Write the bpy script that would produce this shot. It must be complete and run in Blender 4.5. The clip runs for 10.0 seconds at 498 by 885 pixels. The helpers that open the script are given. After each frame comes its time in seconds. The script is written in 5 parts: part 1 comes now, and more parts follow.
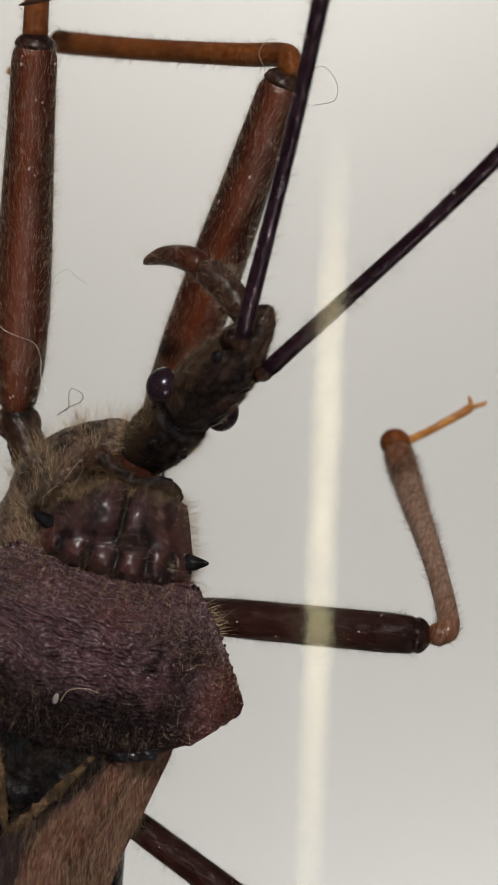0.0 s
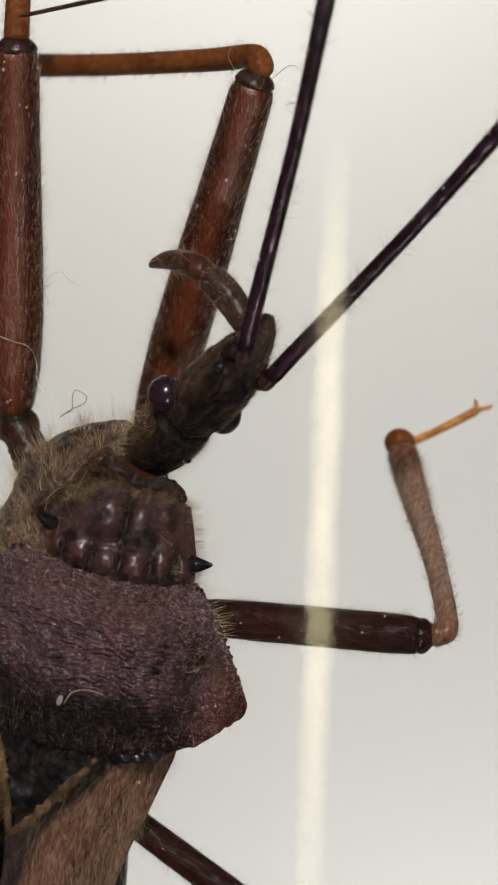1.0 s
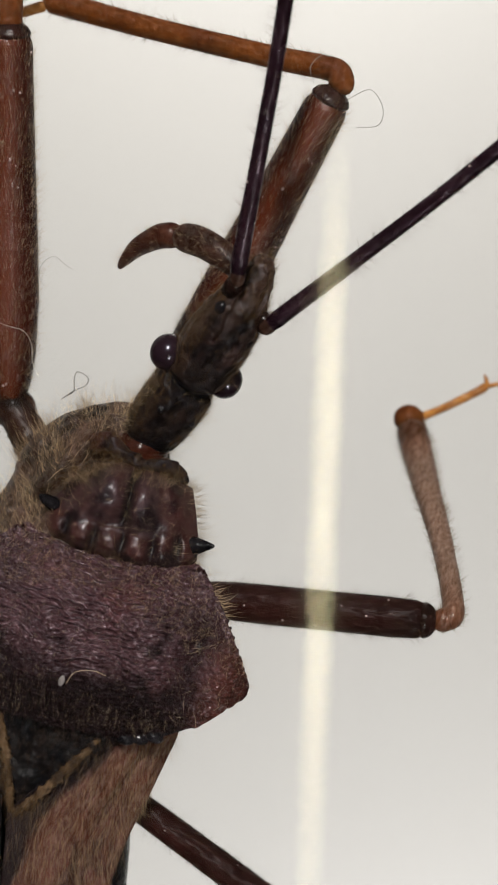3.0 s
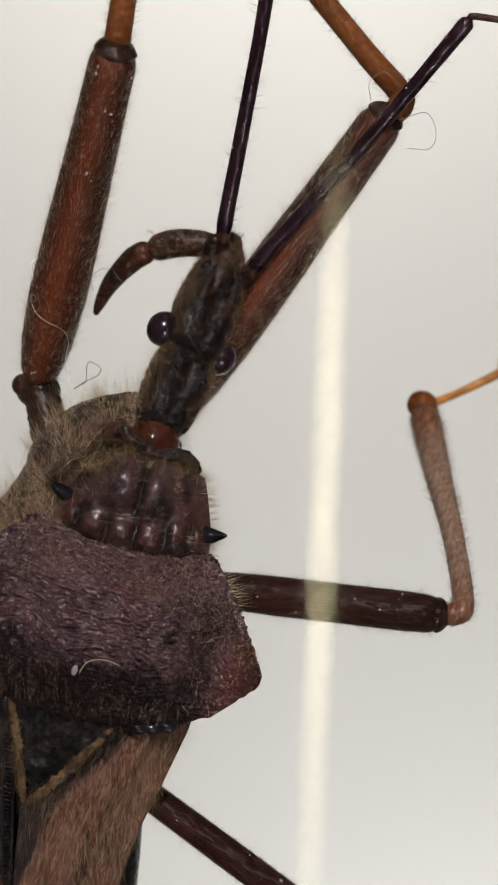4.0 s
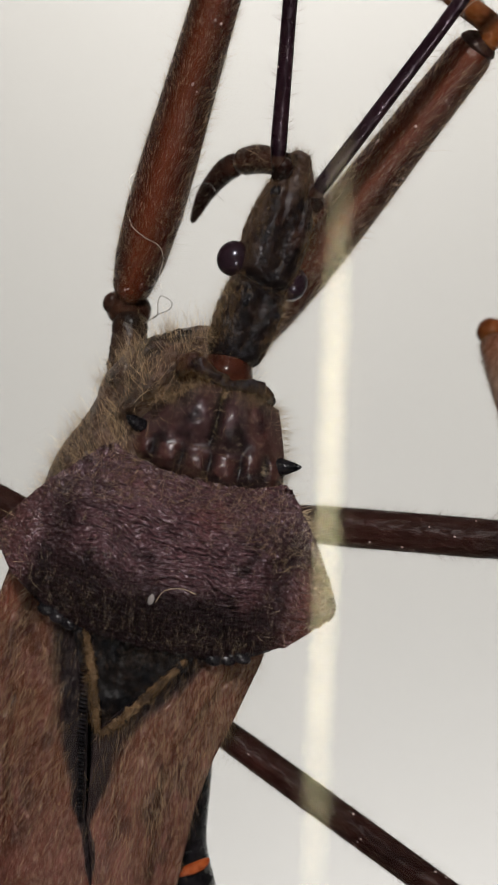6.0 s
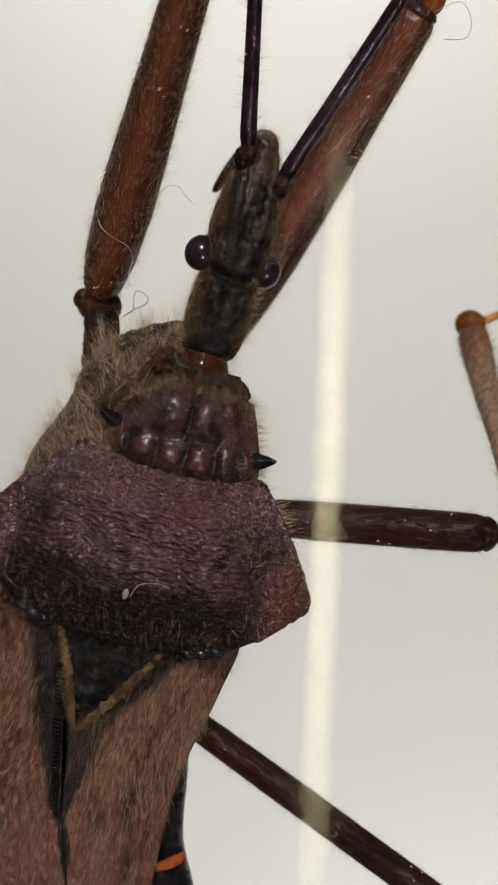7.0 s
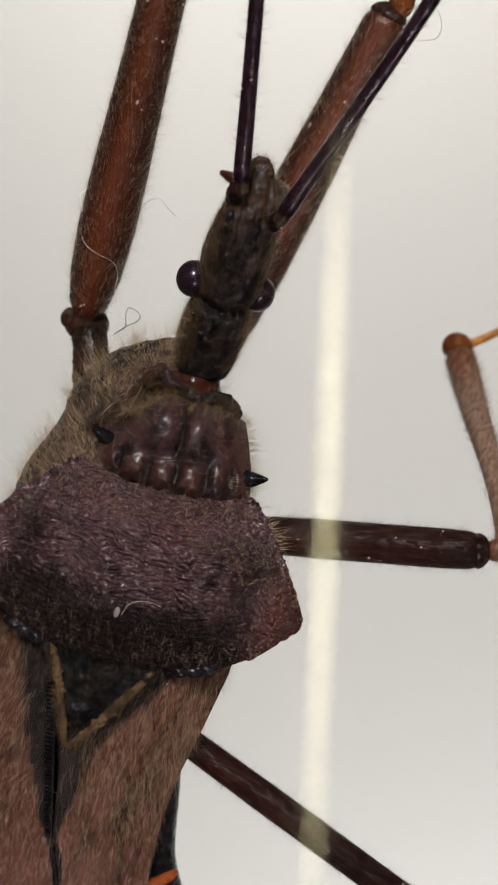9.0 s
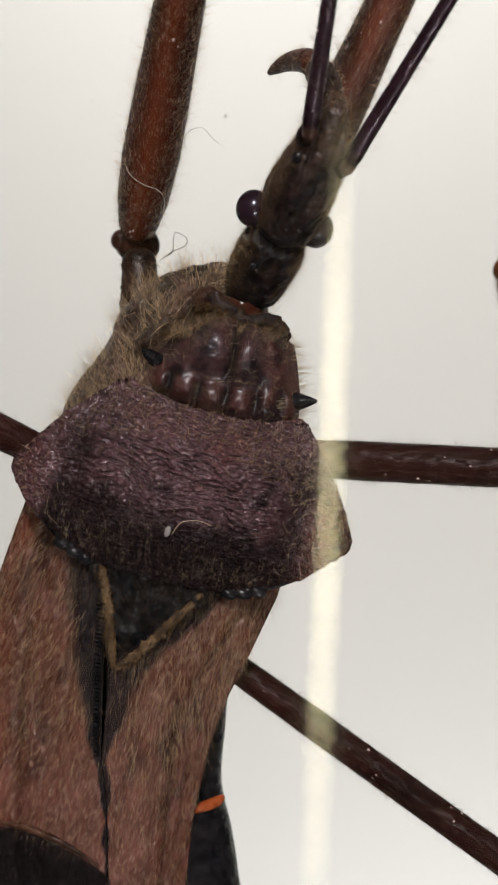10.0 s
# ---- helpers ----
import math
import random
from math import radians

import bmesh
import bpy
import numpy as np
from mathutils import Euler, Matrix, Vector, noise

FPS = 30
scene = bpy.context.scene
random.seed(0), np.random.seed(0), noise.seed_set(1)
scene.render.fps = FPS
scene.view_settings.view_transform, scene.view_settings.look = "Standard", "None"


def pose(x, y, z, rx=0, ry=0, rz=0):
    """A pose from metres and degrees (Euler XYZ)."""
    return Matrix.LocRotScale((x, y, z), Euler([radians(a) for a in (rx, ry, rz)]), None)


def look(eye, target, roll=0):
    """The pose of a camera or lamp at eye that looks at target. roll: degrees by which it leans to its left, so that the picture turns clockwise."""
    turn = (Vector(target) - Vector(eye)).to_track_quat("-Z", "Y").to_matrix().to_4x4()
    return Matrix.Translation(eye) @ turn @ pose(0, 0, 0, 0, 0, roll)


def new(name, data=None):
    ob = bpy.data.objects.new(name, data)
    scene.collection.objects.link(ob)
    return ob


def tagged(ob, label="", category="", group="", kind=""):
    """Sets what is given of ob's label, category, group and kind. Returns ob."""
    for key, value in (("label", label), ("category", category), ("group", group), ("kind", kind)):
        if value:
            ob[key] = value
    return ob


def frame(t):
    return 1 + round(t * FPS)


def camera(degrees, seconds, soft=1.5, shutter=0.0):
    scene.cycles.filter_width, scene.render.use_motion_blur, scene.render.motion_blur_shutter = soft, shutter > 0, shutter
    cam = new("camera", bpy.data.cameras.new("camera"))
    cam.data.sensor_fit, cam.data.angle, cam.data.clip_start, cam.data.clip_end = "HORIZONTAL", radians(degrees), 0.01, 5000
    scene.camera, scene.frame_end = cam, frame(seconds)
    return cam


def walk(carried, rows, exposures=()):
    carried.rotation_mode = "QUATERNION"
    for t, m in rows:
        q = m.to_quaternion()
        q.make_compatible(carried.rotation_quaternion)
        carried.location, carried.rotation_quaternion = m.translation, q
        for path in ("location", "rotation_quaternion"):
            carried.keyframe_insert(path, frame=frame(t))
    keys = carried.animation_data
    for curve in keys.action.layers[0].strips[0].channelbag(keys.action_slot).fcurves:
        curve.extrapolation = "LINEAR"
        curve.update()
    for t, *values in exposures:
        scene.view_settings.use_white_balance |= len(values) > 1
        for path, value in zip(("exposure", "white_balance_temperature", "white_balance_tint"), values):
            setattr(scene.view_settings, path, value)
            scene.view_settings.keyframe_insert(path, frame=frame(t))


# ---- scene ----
# An assassin bug on the clear floor of a glazed box, seen from straight above at close range.
# Lengths below are in millimetres and turned into metres by MM when a mesh or pose is made.
MM = 0.001
EYE = 40.48

cam = camera(16.0, 10.0, soft=1.6)
cam.data.dof.use_dof = True
cam.data.dof.focus_distance = 34.4 * MM
cam.data.dof.aperture_fstop = 225.0
walk(cam, [(t, pose(x * MM, y * MM, EYE * MM)) for t, x, y in (
    (0, 1.156, 1.637), (0.5, 1.105, 1.549), (1, 1.083, 1.669), (1.5, 1.031, 1.193), (2, 1.061, 1.154), (2.2, 1.034, 1.076), (3.3, 1.048, 1.349),
    (3.5, 0.796, 1.134), (4, 0.8, 1.099), (4.5, 0.935, 0.631), (5, 0.131, 0.397), (5.5, -0.156, 0.283), (5.7, -0.65, 0.07), (6.8, -0.642, -0.589),
    (7, -0.164, -0.345), (7.5, -0.007, -0.345), (8, -0.013, -0.068), (8.5, -0.001, 0.019), (9, -0, 0), (9.5, -0.619, -0.989), (10, -0.96, -1.527),
)], exposures=((0, -0.14), (0.5, 0.02), (1.2, 0.07), (4.5, 0.09), (5.0, 0.03), (8.6, 0.06), (9.5, 0.05), (10, 0.22)))

# ---- light: dim room light, two added key lights overhead, two added lights brightening the table, and the tube that the pane mirrors ----
world = bpy.data.worlds.new("room_light")
scene.world = world
world.use_nodes = True
world.node_tree.nodes["Background"].inputs[0].default_value = (1.0, 0.97, 0.93, 1)
world.node_tree.nodes["Background"].inputs[1].default_value = 0.02


def area_lamp(name, eye, target, size, watts, tint):
    data = bpy.data.lights.new(name, "AREA")
    data.shape, data.size, data.energy, data.color = "DISK", size, watts, tint
    ob = new(name, data)
    ob.matrix_world = look(eye, target)
    return ob


# two unseen key lights added overhead, without any fixture in the room
area_lamp("key_light", (0.16, -0.44, 0.58), (0, 0, 0), 0.06, 1.9, (1.0, 0.975, 0.92))
area_lamp("key_light", (-0.02, 0.36, 0.60), (0, 0, 0), 0.05, 5.8, (1.0, 0.975, 0.93))
# added out of view to brighten the table towards +y and -y
area_lamp("table_fill", (0.01, 0.17, -0.18), (0.01, 0.105, -0.3), 0.10, 0.49, (1.0, 0.955, 0.920))
area_lamp("table_fill", (0.06, -0.18, -0.18), (0.02, -0.105, -0.3), 0.10, 0.46, (0.99, 0.965, 0.97))



# ---- materials ----
def material(name):
    m = bpy.data.materials.new(name)
    m.use_nodes = True
    nt = m.node_tree
    return m, nt, nt.nodes["Principled BSDF"]


def coords(nt, sx=1.0, sy=1.0, sz=1.0):
    tc = nt.nodes.new("ShaderNodeTexCoord")
    mp = nt.nodes.new("ShaderNodeMapping")
    mp.inputs["Scale"].default_value = (sx * 1000, sy * 1000, sz * 1000)
    nt.links.new(tc.outputs["Object"], mp.inputs[0])
    return mp.outputs[0]


def noise_tex(nt, vec, scale, detail=4.0, rough=0.55):
    n = nt.nodes.new("ShaderNodeTexNoise")
    n.inputs["Scale"].default_value, n.inputs["Detail"].default_value = scale, detail
    n.inputs["Roughness"].default_value = rough
    nt.links.new(vec, n.inputs["Vector"])
    return n.outputs["Fac"]


def ramp(nt, fac, a, b, lo=0.35, hi=0.65):
    r = nt.nodes.new("ShaderNodeValToRGB")
    r.color_ramp.elements[0].position, r.color_ramp.elements[1].position = lo, hi
    r.color_ramp.elements[0].color, r.color_ramp.elements[1].color = (*a, 1), (*b, 1)
    nt.links.new(fac, r.inputs[0])
    return r.outputs[0]


def mix(nt, fac, a, b, mode="MIX"):
    x = nt.nodes.new("ShaderNodeMix")
    x.data_type, x.blend_type = "RGBA", mode
    for sock, v in ((x.inputs[0], fac), (x.inputs[6], a), (x.inputs[7], b)):
        if isinstance(v, (int, float)):
            sock.default_value = v
        elif isinstance(v, tuple):
            sock.default_value = (*v, 1)
        else:
            nt.links.new(v, sock)
    return x.outputs[2]


def bump(nt, bsdf, height, strength, distance):
    b = nt.nodes.new("ShaderNodeBump")
    b.inputs["Strength"].default_value, b.inputs["Distance"].default_value = strength, distance * MM
    nt.links.new(height, b.inputs["Height"])
    nt.links.new(b.outputs[0], bsdf.inputs["Normal"])
    nt.links.new(b.outputs[0], bsdf.inputs["Coat Normal"])


def chitin(name, dark, light, rough=0.42, coarse=1.6, fine=9.0, relief=0.05, pigment=False, stretch=(1, 1, 1), coat=0.0, lit_middle=None, spec=0.4, sheen=(1, 1, 1), least=0.12, grain=(0.45, 1.5), velvet=0.15):
    """Insect cuticle: mottled at two scales, pitted, half glossy. pigment: multiply by the mesh's own colour zones."""
    m, nt, b = material(name)
    v = coords(nt, *stretch)
    big, small = noise_tex(nt, v, coarse, 3), noise_tex(nt, v, fine, 5)
    col = mix(nt, ramp(nt, small, (0.55,) * 3, (0.0,) * 3), ramp(nt, big, dark, light), light if not pigment else (1, 1, 1), "MULTIPLY")
    if pigment:
        at = nt.nodes.new("ShaderNodeVertexColor")
        at.layer_name = "pigment"
        base = ramp(nt, big, (0.8, 0.8, 0.8), (1.2, 1.15, 1.15), 0.3, 0.7)
        # follows the bump's noise: shade painted into its pits, crests made paler
        pit_shade = ramp(nt, small, (grain[0], grain[0] * 0.97, grain[0] * 0.97), (grain[1], grain[1] * 0.975, grain[1] * 0.975), 0.36, 0.66)
        col = mix(nt, 1.0, mix(nt, 1.0, mix(nt, 1.0, at.outputs[0], (0.60, 0.49, 0.48), "MULTIPLY"), base, "MULTIPLY"), pit_shade, "MULTIPLY")
    # brighter lengthwise band painted in for light showing through the leg
    if lit_middle:
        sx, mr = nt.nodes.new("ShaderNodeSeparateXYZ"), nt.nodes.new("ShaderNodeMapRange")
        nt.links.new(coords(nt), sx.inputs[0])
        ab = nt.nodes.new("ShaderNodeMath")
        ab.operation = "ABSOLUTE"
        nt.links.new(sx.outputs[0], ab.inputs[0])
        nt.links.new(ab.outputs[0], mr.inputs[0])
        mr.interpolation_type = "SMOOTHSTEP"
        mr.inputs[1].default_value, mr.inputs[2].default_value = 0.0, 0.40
        col = mix(nt, mr.outputs[0], mix(nt, 0.55, col, lit_middle), col)
    nt.links.new(col, b.inputs["Base Color"])
    r = nt.nodes.new("ShaderNodeMapRange")
    r.inputs[3].default_value, r.inputs[4].default_value = rough - 0.10, rough + 0.12
    nt.links.new(noise_tex(nt, v, fine * 0.6, 2), r.inputs[0])
    nt.links.new(r.outputs[0], b.inputs["Roughness"])
    gl = nt.nodes.new("ShaderNodeMapRange")
    gl.inputs[1].default_value, gl.inputs[2].default_value = 0.44, 0.64
    gl.inputs[3].default_value, gl.inputs[4].default_value = spec * least, spec
    b.inputs["Specular Tint"].default_value = (*sheen, 1)
    nt.links.new(small, gl.inputs[0])
    shine = gl.outputs[0]
    if pigment:
        # black zones are velvety and shine less
        bw, vel, mul = nt.nodes.new("ShaderNodeRGBToBW"), nt.nodes.new("ShaderNodeMapRange"), nt.nodes.new("ShaderNodeMath")
        nt.links.new(at.outputs[0], bw.inputs[0])
        nt.links.new(bw.outputs[0], vel.inputs[0])
        for i, q in enumerate((0.010, 0.040, velvet, 1.0)):
            vel.inputs[i + 1].default_value = q
        mul.operation = "MULTIPLY"
        nt.links.new(shine, mul.inputs[0])
        nt.links.new(vel.outputs[0], mul.inputs[1])
        shine = mul.outputs[0]
    nt.links.new(shine, b.inputs["Specular IOR Level"])
    b.inputs["Coat Weight"].default_value = coat
    b.inputs["Coat Roughness"].default_value = 0.24
    grit = noise_tex(nt, v, fine * 2.7, 2)
    add = nt.nodes.new("ShaderNodeMath")
    add.operation = "MULTIPLY_ADD"
    nt.links.new(grit, add.inputs[0])
    add.inputs[1].default_value = 0.4
    nt.links.new(small, add.inputs[2])
    bump(nt, b, add.outputs[0], 1.0, relief)
    return m


def plain(name, colour, rough=0.5, **extra):
    m, nt, b = material(name)
    v = coords(nt)
    n = noise_tex(nt, v, 5.0, 3)
    nt.links.new(ramp(nt, n, tuple(c * 0.75 for c in colour), tuple(min(1, c * 1.2) for c in colour)), b.inputs["Base Color"])
    b.inputs["Roughness"].default_value = rough
    for key, value in extra.items():
        b.inputs[key].default_value = value
    return m


PRONOTUM = chitin("pronotum_cuticle", (0.05, 0.02, 0.02), (0.1, 0.05, 0.05), 0.25, 1.3, 12.0, 0.030, True, (0.9, 1.2, 1), spec=0.95, sheen=(1.0, 0.88, 1.0), least=0.28, grain=(0.55, 1.3))
LOBE = chitin("front_lobe_cuticle", (0.05, 0.02, 0.02), (0.1, 0.05, 0.05), 0.42, 2.6, 9.0, 0.007, True, coat=0.15, spec=1.0, sheen=(0.97, 0.93, 1.0), least=0.6, grain=(0.7, 1.25))
BODY = chitin("side_cuticle", (0.013, 0.009, 0.007), (0.105, 0.060, 0.042), 0.34, 1.3, 8.0, 0.06, spec=0.5)
WING = chitin("forewing_leather", (0.05, 0.02, 0.02), (0.1, 0.05, 0.05), 0.26, 1.6, 12.0, 0.030, True, (1.6, 0.6, 1), spec=0.8, sheen=(1.0, 0.88, 0.82), least=0.08, grain=(0.74, 1.2))
HEAD = chitin("head_cuticle", (0.003, 0.003, 0.003), (0.018, 0.0095, 0.007), 0.34, 2.2, 10.0, 0.030, True, spec=1.0, sheen=(0.86, 0.91, 1.0), least=0.2, velvet=0.22)
FEMUR = chitin("femur_cuticle", (0.020, 0.0046, 0.0036), (0.048, 0.0098, 0.0058), 0.24, 0.9, 14.0, 0.03, False, (1, 0.45, 1), lit_middle=(0.118, 0.024, 0.008), spec=0.7)
DARK_FEMUR = chitin("dark_femur_cuticle", (0.008, 0.0024, 0.0022), (0.026, 0.0075, 0.006), 0.38, 0.9, 9.0, 0.03, False, (1, 0.45, 1), spec=0.12)
TIBIA = chitin("tibia_cuticle", (0.085, 0.022, 0.005), (0.155, 0.047, 0.009), 0.40, 0.7, 9.0, 0.03, spec=0.18)
SHIN = chitin("banded_shin_cuticle", (0.1, 0.05, 0.02), (0.2, 0.1, 0.05), 0.30, 0.9, 9.0, 0.02, True, (1.6, 0.5, 1), spec=0.9, grain=(0.7, 1.25))
PALE_TIBIA = chitin("pale_tibia_cuticle", (0.10, 0.042, 0.018), (0.24, 0.13, 0.078), 0.44, 0.8, 8.0, 0.03, spec=0.18)
TARSUS = chitin("tarsus_cuticle", (0.22, 0.085, 0.016), (0.40, 0.18, 0.04), 0.42, 2.0, 9.0, 0.01)
ANTENNA = chitin("antenna_cuticle", (0.010, 0.004, 0.007), (0.019, 0.007, 0.011), 0.27, 1.5, 9.0, 0.014, False, (1, 0.5, 1), spec=0.5, sheen=(1.0, 0.85, 1.0))
BLACK = chitin("black_cuticle", (0.003, 0.003, 0.004), (0.012, 0.010, 0.012), 0.26, 2.0, 6.0, 0.02, spec=0.25)
MATT_BLACK = chitin("matt_black_cuticle", (0.003, 0.003, 0.004), (0.009, 0.007, 0.007), 0.4, 2.0, 6.0, 0.03, spec=0.12)
RED = chitin("membrane_red", (0.030, 0.008, 0.005), (0.058, 0.015, 0.008), 0.20, 2.0, 9.0, 0.006, spec=0.55)
RED_LUMP = chitin("lump_dark_red", (0.020, 0.008, 0.007), (0.060, 0.020, 0.015), 0.28, 3.0, 10.0, 0.03, spec=0.5)
OCHRE = chitin("ridge_ochre", (0.030, 0.018, 0.011), (0.13, 0.080, 0.042), 0.6, 3.0, 8.0, 0.06, spec=0.15)
JOINT = chitin("joint_cuticle", (0.022, 0.009, 0.006), (0.065, 0.026, 0.015), 0.32, 1.5, 6.0, 0.03, spec=0.3)
HIP = chitin("hip_cuticle", (0.008, 0.005, 0.004), (0.034, 0.015, 0.010), 0.32, 1.5, 7.0, 0.03, spec=0.3)
KNEE = chitin("knee_cuticle", (0.006, 0.003, 0.002), (0.026, 0.010, 0.008), 0.26, 1.5, 7.0, 0.02, spec=0.35)
ORANGE = chitin("band_orange", (0.16, 0.035, 0.010), (0.36, 0.085, 0.018), 0.45, 2.0, 9.0, 0.02)
EYE_MAT = plain("compound_eye", (0.011, 0.0045, 0.0075), 0.24, **{"Specular IOR Level": 0.42, "Specular Tint": (0.85, 0.85, 1.0, 1)})
SHEER = {"Transmission Weight": 0.3, "IOR": 1.4}
HAIR = plain("golden_hair", (0.16, 0.092, 0.040), 0.24, **SHEER)
PALE_HAIR = plain("pale_hair", (0.34, 0.25, 0.15), 0.28, **SHEER)
BROWN_HAIR = plain("brown_bristle", (0.06, 0.032, 0.016), 0.35)
WING_HAIR = plain("wing_hair", (0.36, 0.25, 0.15), 0.24, **SHEER)
SIDE_HAIR = plain("side_hair", (0.27, 0.175, 0.095), 0.28, **SHEER)
WOOL = plain("pale_wool", (0.62, 0.46, 0.27), 0.3, **SHEER)
DUST = plain("grey_dust", (0.42, 0.40, 0.38), 0.8)
CHAFF = plain("grey_chaff", (0.11, 0.095, 0.092), 0.6)
LINT = plain("lint_fibre", (0.16, 0.15, 0.14), 0.7)
SILK = plain("silk_fibre", (0.72, 0.66, 0.58), 0.5)
WHITE = plain("white_paint", (0.335, 0.332, 0.317), 0.8)
FLAKE = plain("pale_flake", (0.30, 0.22, 0.21), 0.6)
ROSTRUM_A = chitin("rostrum_brown", (0.018, 0.008, 0.0055), (0.050, 0.021, 0.013), 0.40, 2.0, 9.0, 0.015)
ROSTRUM_B = chitin("rostrum_red", (0.028, 0.008, 0.005), (0.062, 0.019, 0.010), 0.36, 2.0, 9.0, 0.015)


def pane_material(name, ior):
    m = bpy.data.materials.new(name)
    m.use_nodes = True
    nt = m.node_tree
    nt.nodes.clear()
    out, mx = nt.nodes.new("ShaderNodeOutputMaterial"), nt.nodes.new("ShaderNodeMixShader")
    clear, gloss, fr = nt.nodes.new("ShaderNodeBsdfTransparent"), nt.nodes.new("ShaderNodeBsdfGlossy"), nt.nodes.new("ShaderNodeFresnel")
    gloss.inputs["Roughness"].default_value = 0.0
    fr.inputs["IOR"].default_value = ior
    nt.links.new(fr.outputs[0], mx.inputs[0])
    nt.links.new(clear.outputs[0], mx.inputs[1])
    nt.links.new(gloss.outputs[0], mx.inputs[2])
    nt.links.new(mx.outputs[0], out.inputs[0])
    return m


PANE = pane_material("clear_cover_pane", 1.45)
FLOOR_PANE = pane_material("clear_floor_pane", 1.05)


def glow_material(name, tint, strength, y0, y1):
    """A frosted tube that gives off light, its bright core and dimmed ends set to shape the mirrored streak."""
    m = bpy.data.materials.new(name)
    m.use_nodes = True
    nt = m.node_tree
    nt.nodes.clear()
    out, em = nt.nodes.new("ShaderNodeOutputMaterial"), nt.nodes.new("ShaderNodeEmission")
    tc, sep, mr = nt.nodes.new("ShaderNodeTexCoord"), nt.nodes.new("ShaderNodeSeparateXYZ"), nt.nodes.new("ShaderNodeMapRange")
    nt.links.new(tc.outputs["Object"], sep.inputs[0])
    nt.links.new(sep.outputs[1], mr.inputs[0])
    for i, v in enumerate((y0, y1, 0.0, strength)):
        mr.inputs[i + 1].default_value = v
    mr.interpolation_type = "SMOOTHSTEP"
    em.inputs[0].default_value = (*tint, 1)
    ab, core, mul = nt.nodes.new("ShaderNodeMath"), nt.nodes.new("ShaderNodeMapRange"), nt.nodes.new("ShaderNodeMath")
    ab.operation, mul.operation = "ABSOLUTE", "MULTIPLY"
    nt.links.new(sep.outputs[0], ab.inputs[0])
    nt.links.new(ab.outputs[0], core.inputs[0])
    core.interpolation_type = "SMOOTHSTEP"
    for i, v in enumerate((0.0, 3.1 * MM, 1.0, 0.0)):
        core.inputs[i + 1].default_value = v
    low, both = nt.nodes.new("ShaderNodeMapRange"), nt.nodes.new("ShaderNodeMath")
    low.interpolation_type, both.operation = "SMOOTHSTEP", "MULTIPLY"
    nt.links.new(sep.outputs[1], low.inputs[0])
    for i, v in enumerate((-0.13, -0.01, 0.38, 1.0)):
        low.inputs[i + 1].default_value = v
    nt.links.new(mr.outputs[0], both.inputs[0])
    nt.links.new(low.outputs[0], both.inputs[1])
    nt.links.new(both.outputs[0], mul.inputs[0])
    nt.links.new(core.outputs[0], mul.inputs[1])
    nt.links.new(mul.outputs[0], em.inputs[1])
    nt.links.new(em.outputs[0], out.inputs[0])
    return m


# ---- building blocks ----
rng = np.random.default_rng(7)


def put(name, verts, faces, mat, parent=None, label="", colours=None, kind="", smooth=True):
    """One mesh object from vertices in millimetres."""
    me = bpy.data.meshes.new(name)
    me.from_pydata([tuple(v) for v in (np.asarray(verts) * MM).tolist()], [], faces if isinstance(faces, list) else faces.tolist())
    me.materials.append(mat)
    me.polygons.foreach_set("use_smooth", [smooth] * len(me.polygons))
    if colours is not None:
        at = me.color_attributes.new("pigment", "FLOAT_COLOR", "POINT")
        at.data.foreach_set("color", np.c_[colours, np.ones(len(colours))].astype(np.float32).ravel())
    me.update()
    ob = new(name, me)
    if parent is not None:
        ob.parent = parent
    return tagged(ob, label, kind=kind)


def join(*pieces):
    verts, faces, n = [], [], 0
    for v, f in pieces:
        verts.append(np.asarray(v, float))
        faces += [[i + n for i in face] for face in f]
        n += len(v)
    return np.vstack(verts), faces


def curve(points, n):
    """A smooth path of n points through a few given ones."""
    p = np.asarray(points, float)
    u = np.linspace(0, len(p) - 1, n)
    q = np.vstack([2 * p[0] - p[1], p, 2 * p[-1] - p[-2]])
    i = np.clip(u.astype(int), 0, len(p) - 2)
    s = (u - i)[:, None]
    a, b, c, d = q[i], q[i + 1], q[i + 2], q[i + 3]
    return 0.5 * (2 * b + (c - a) * s + (2 * a - 5 * b + 4 * c - d) * s ** 2 + (3 * b - a - 3 * c + d) * s ** 3)


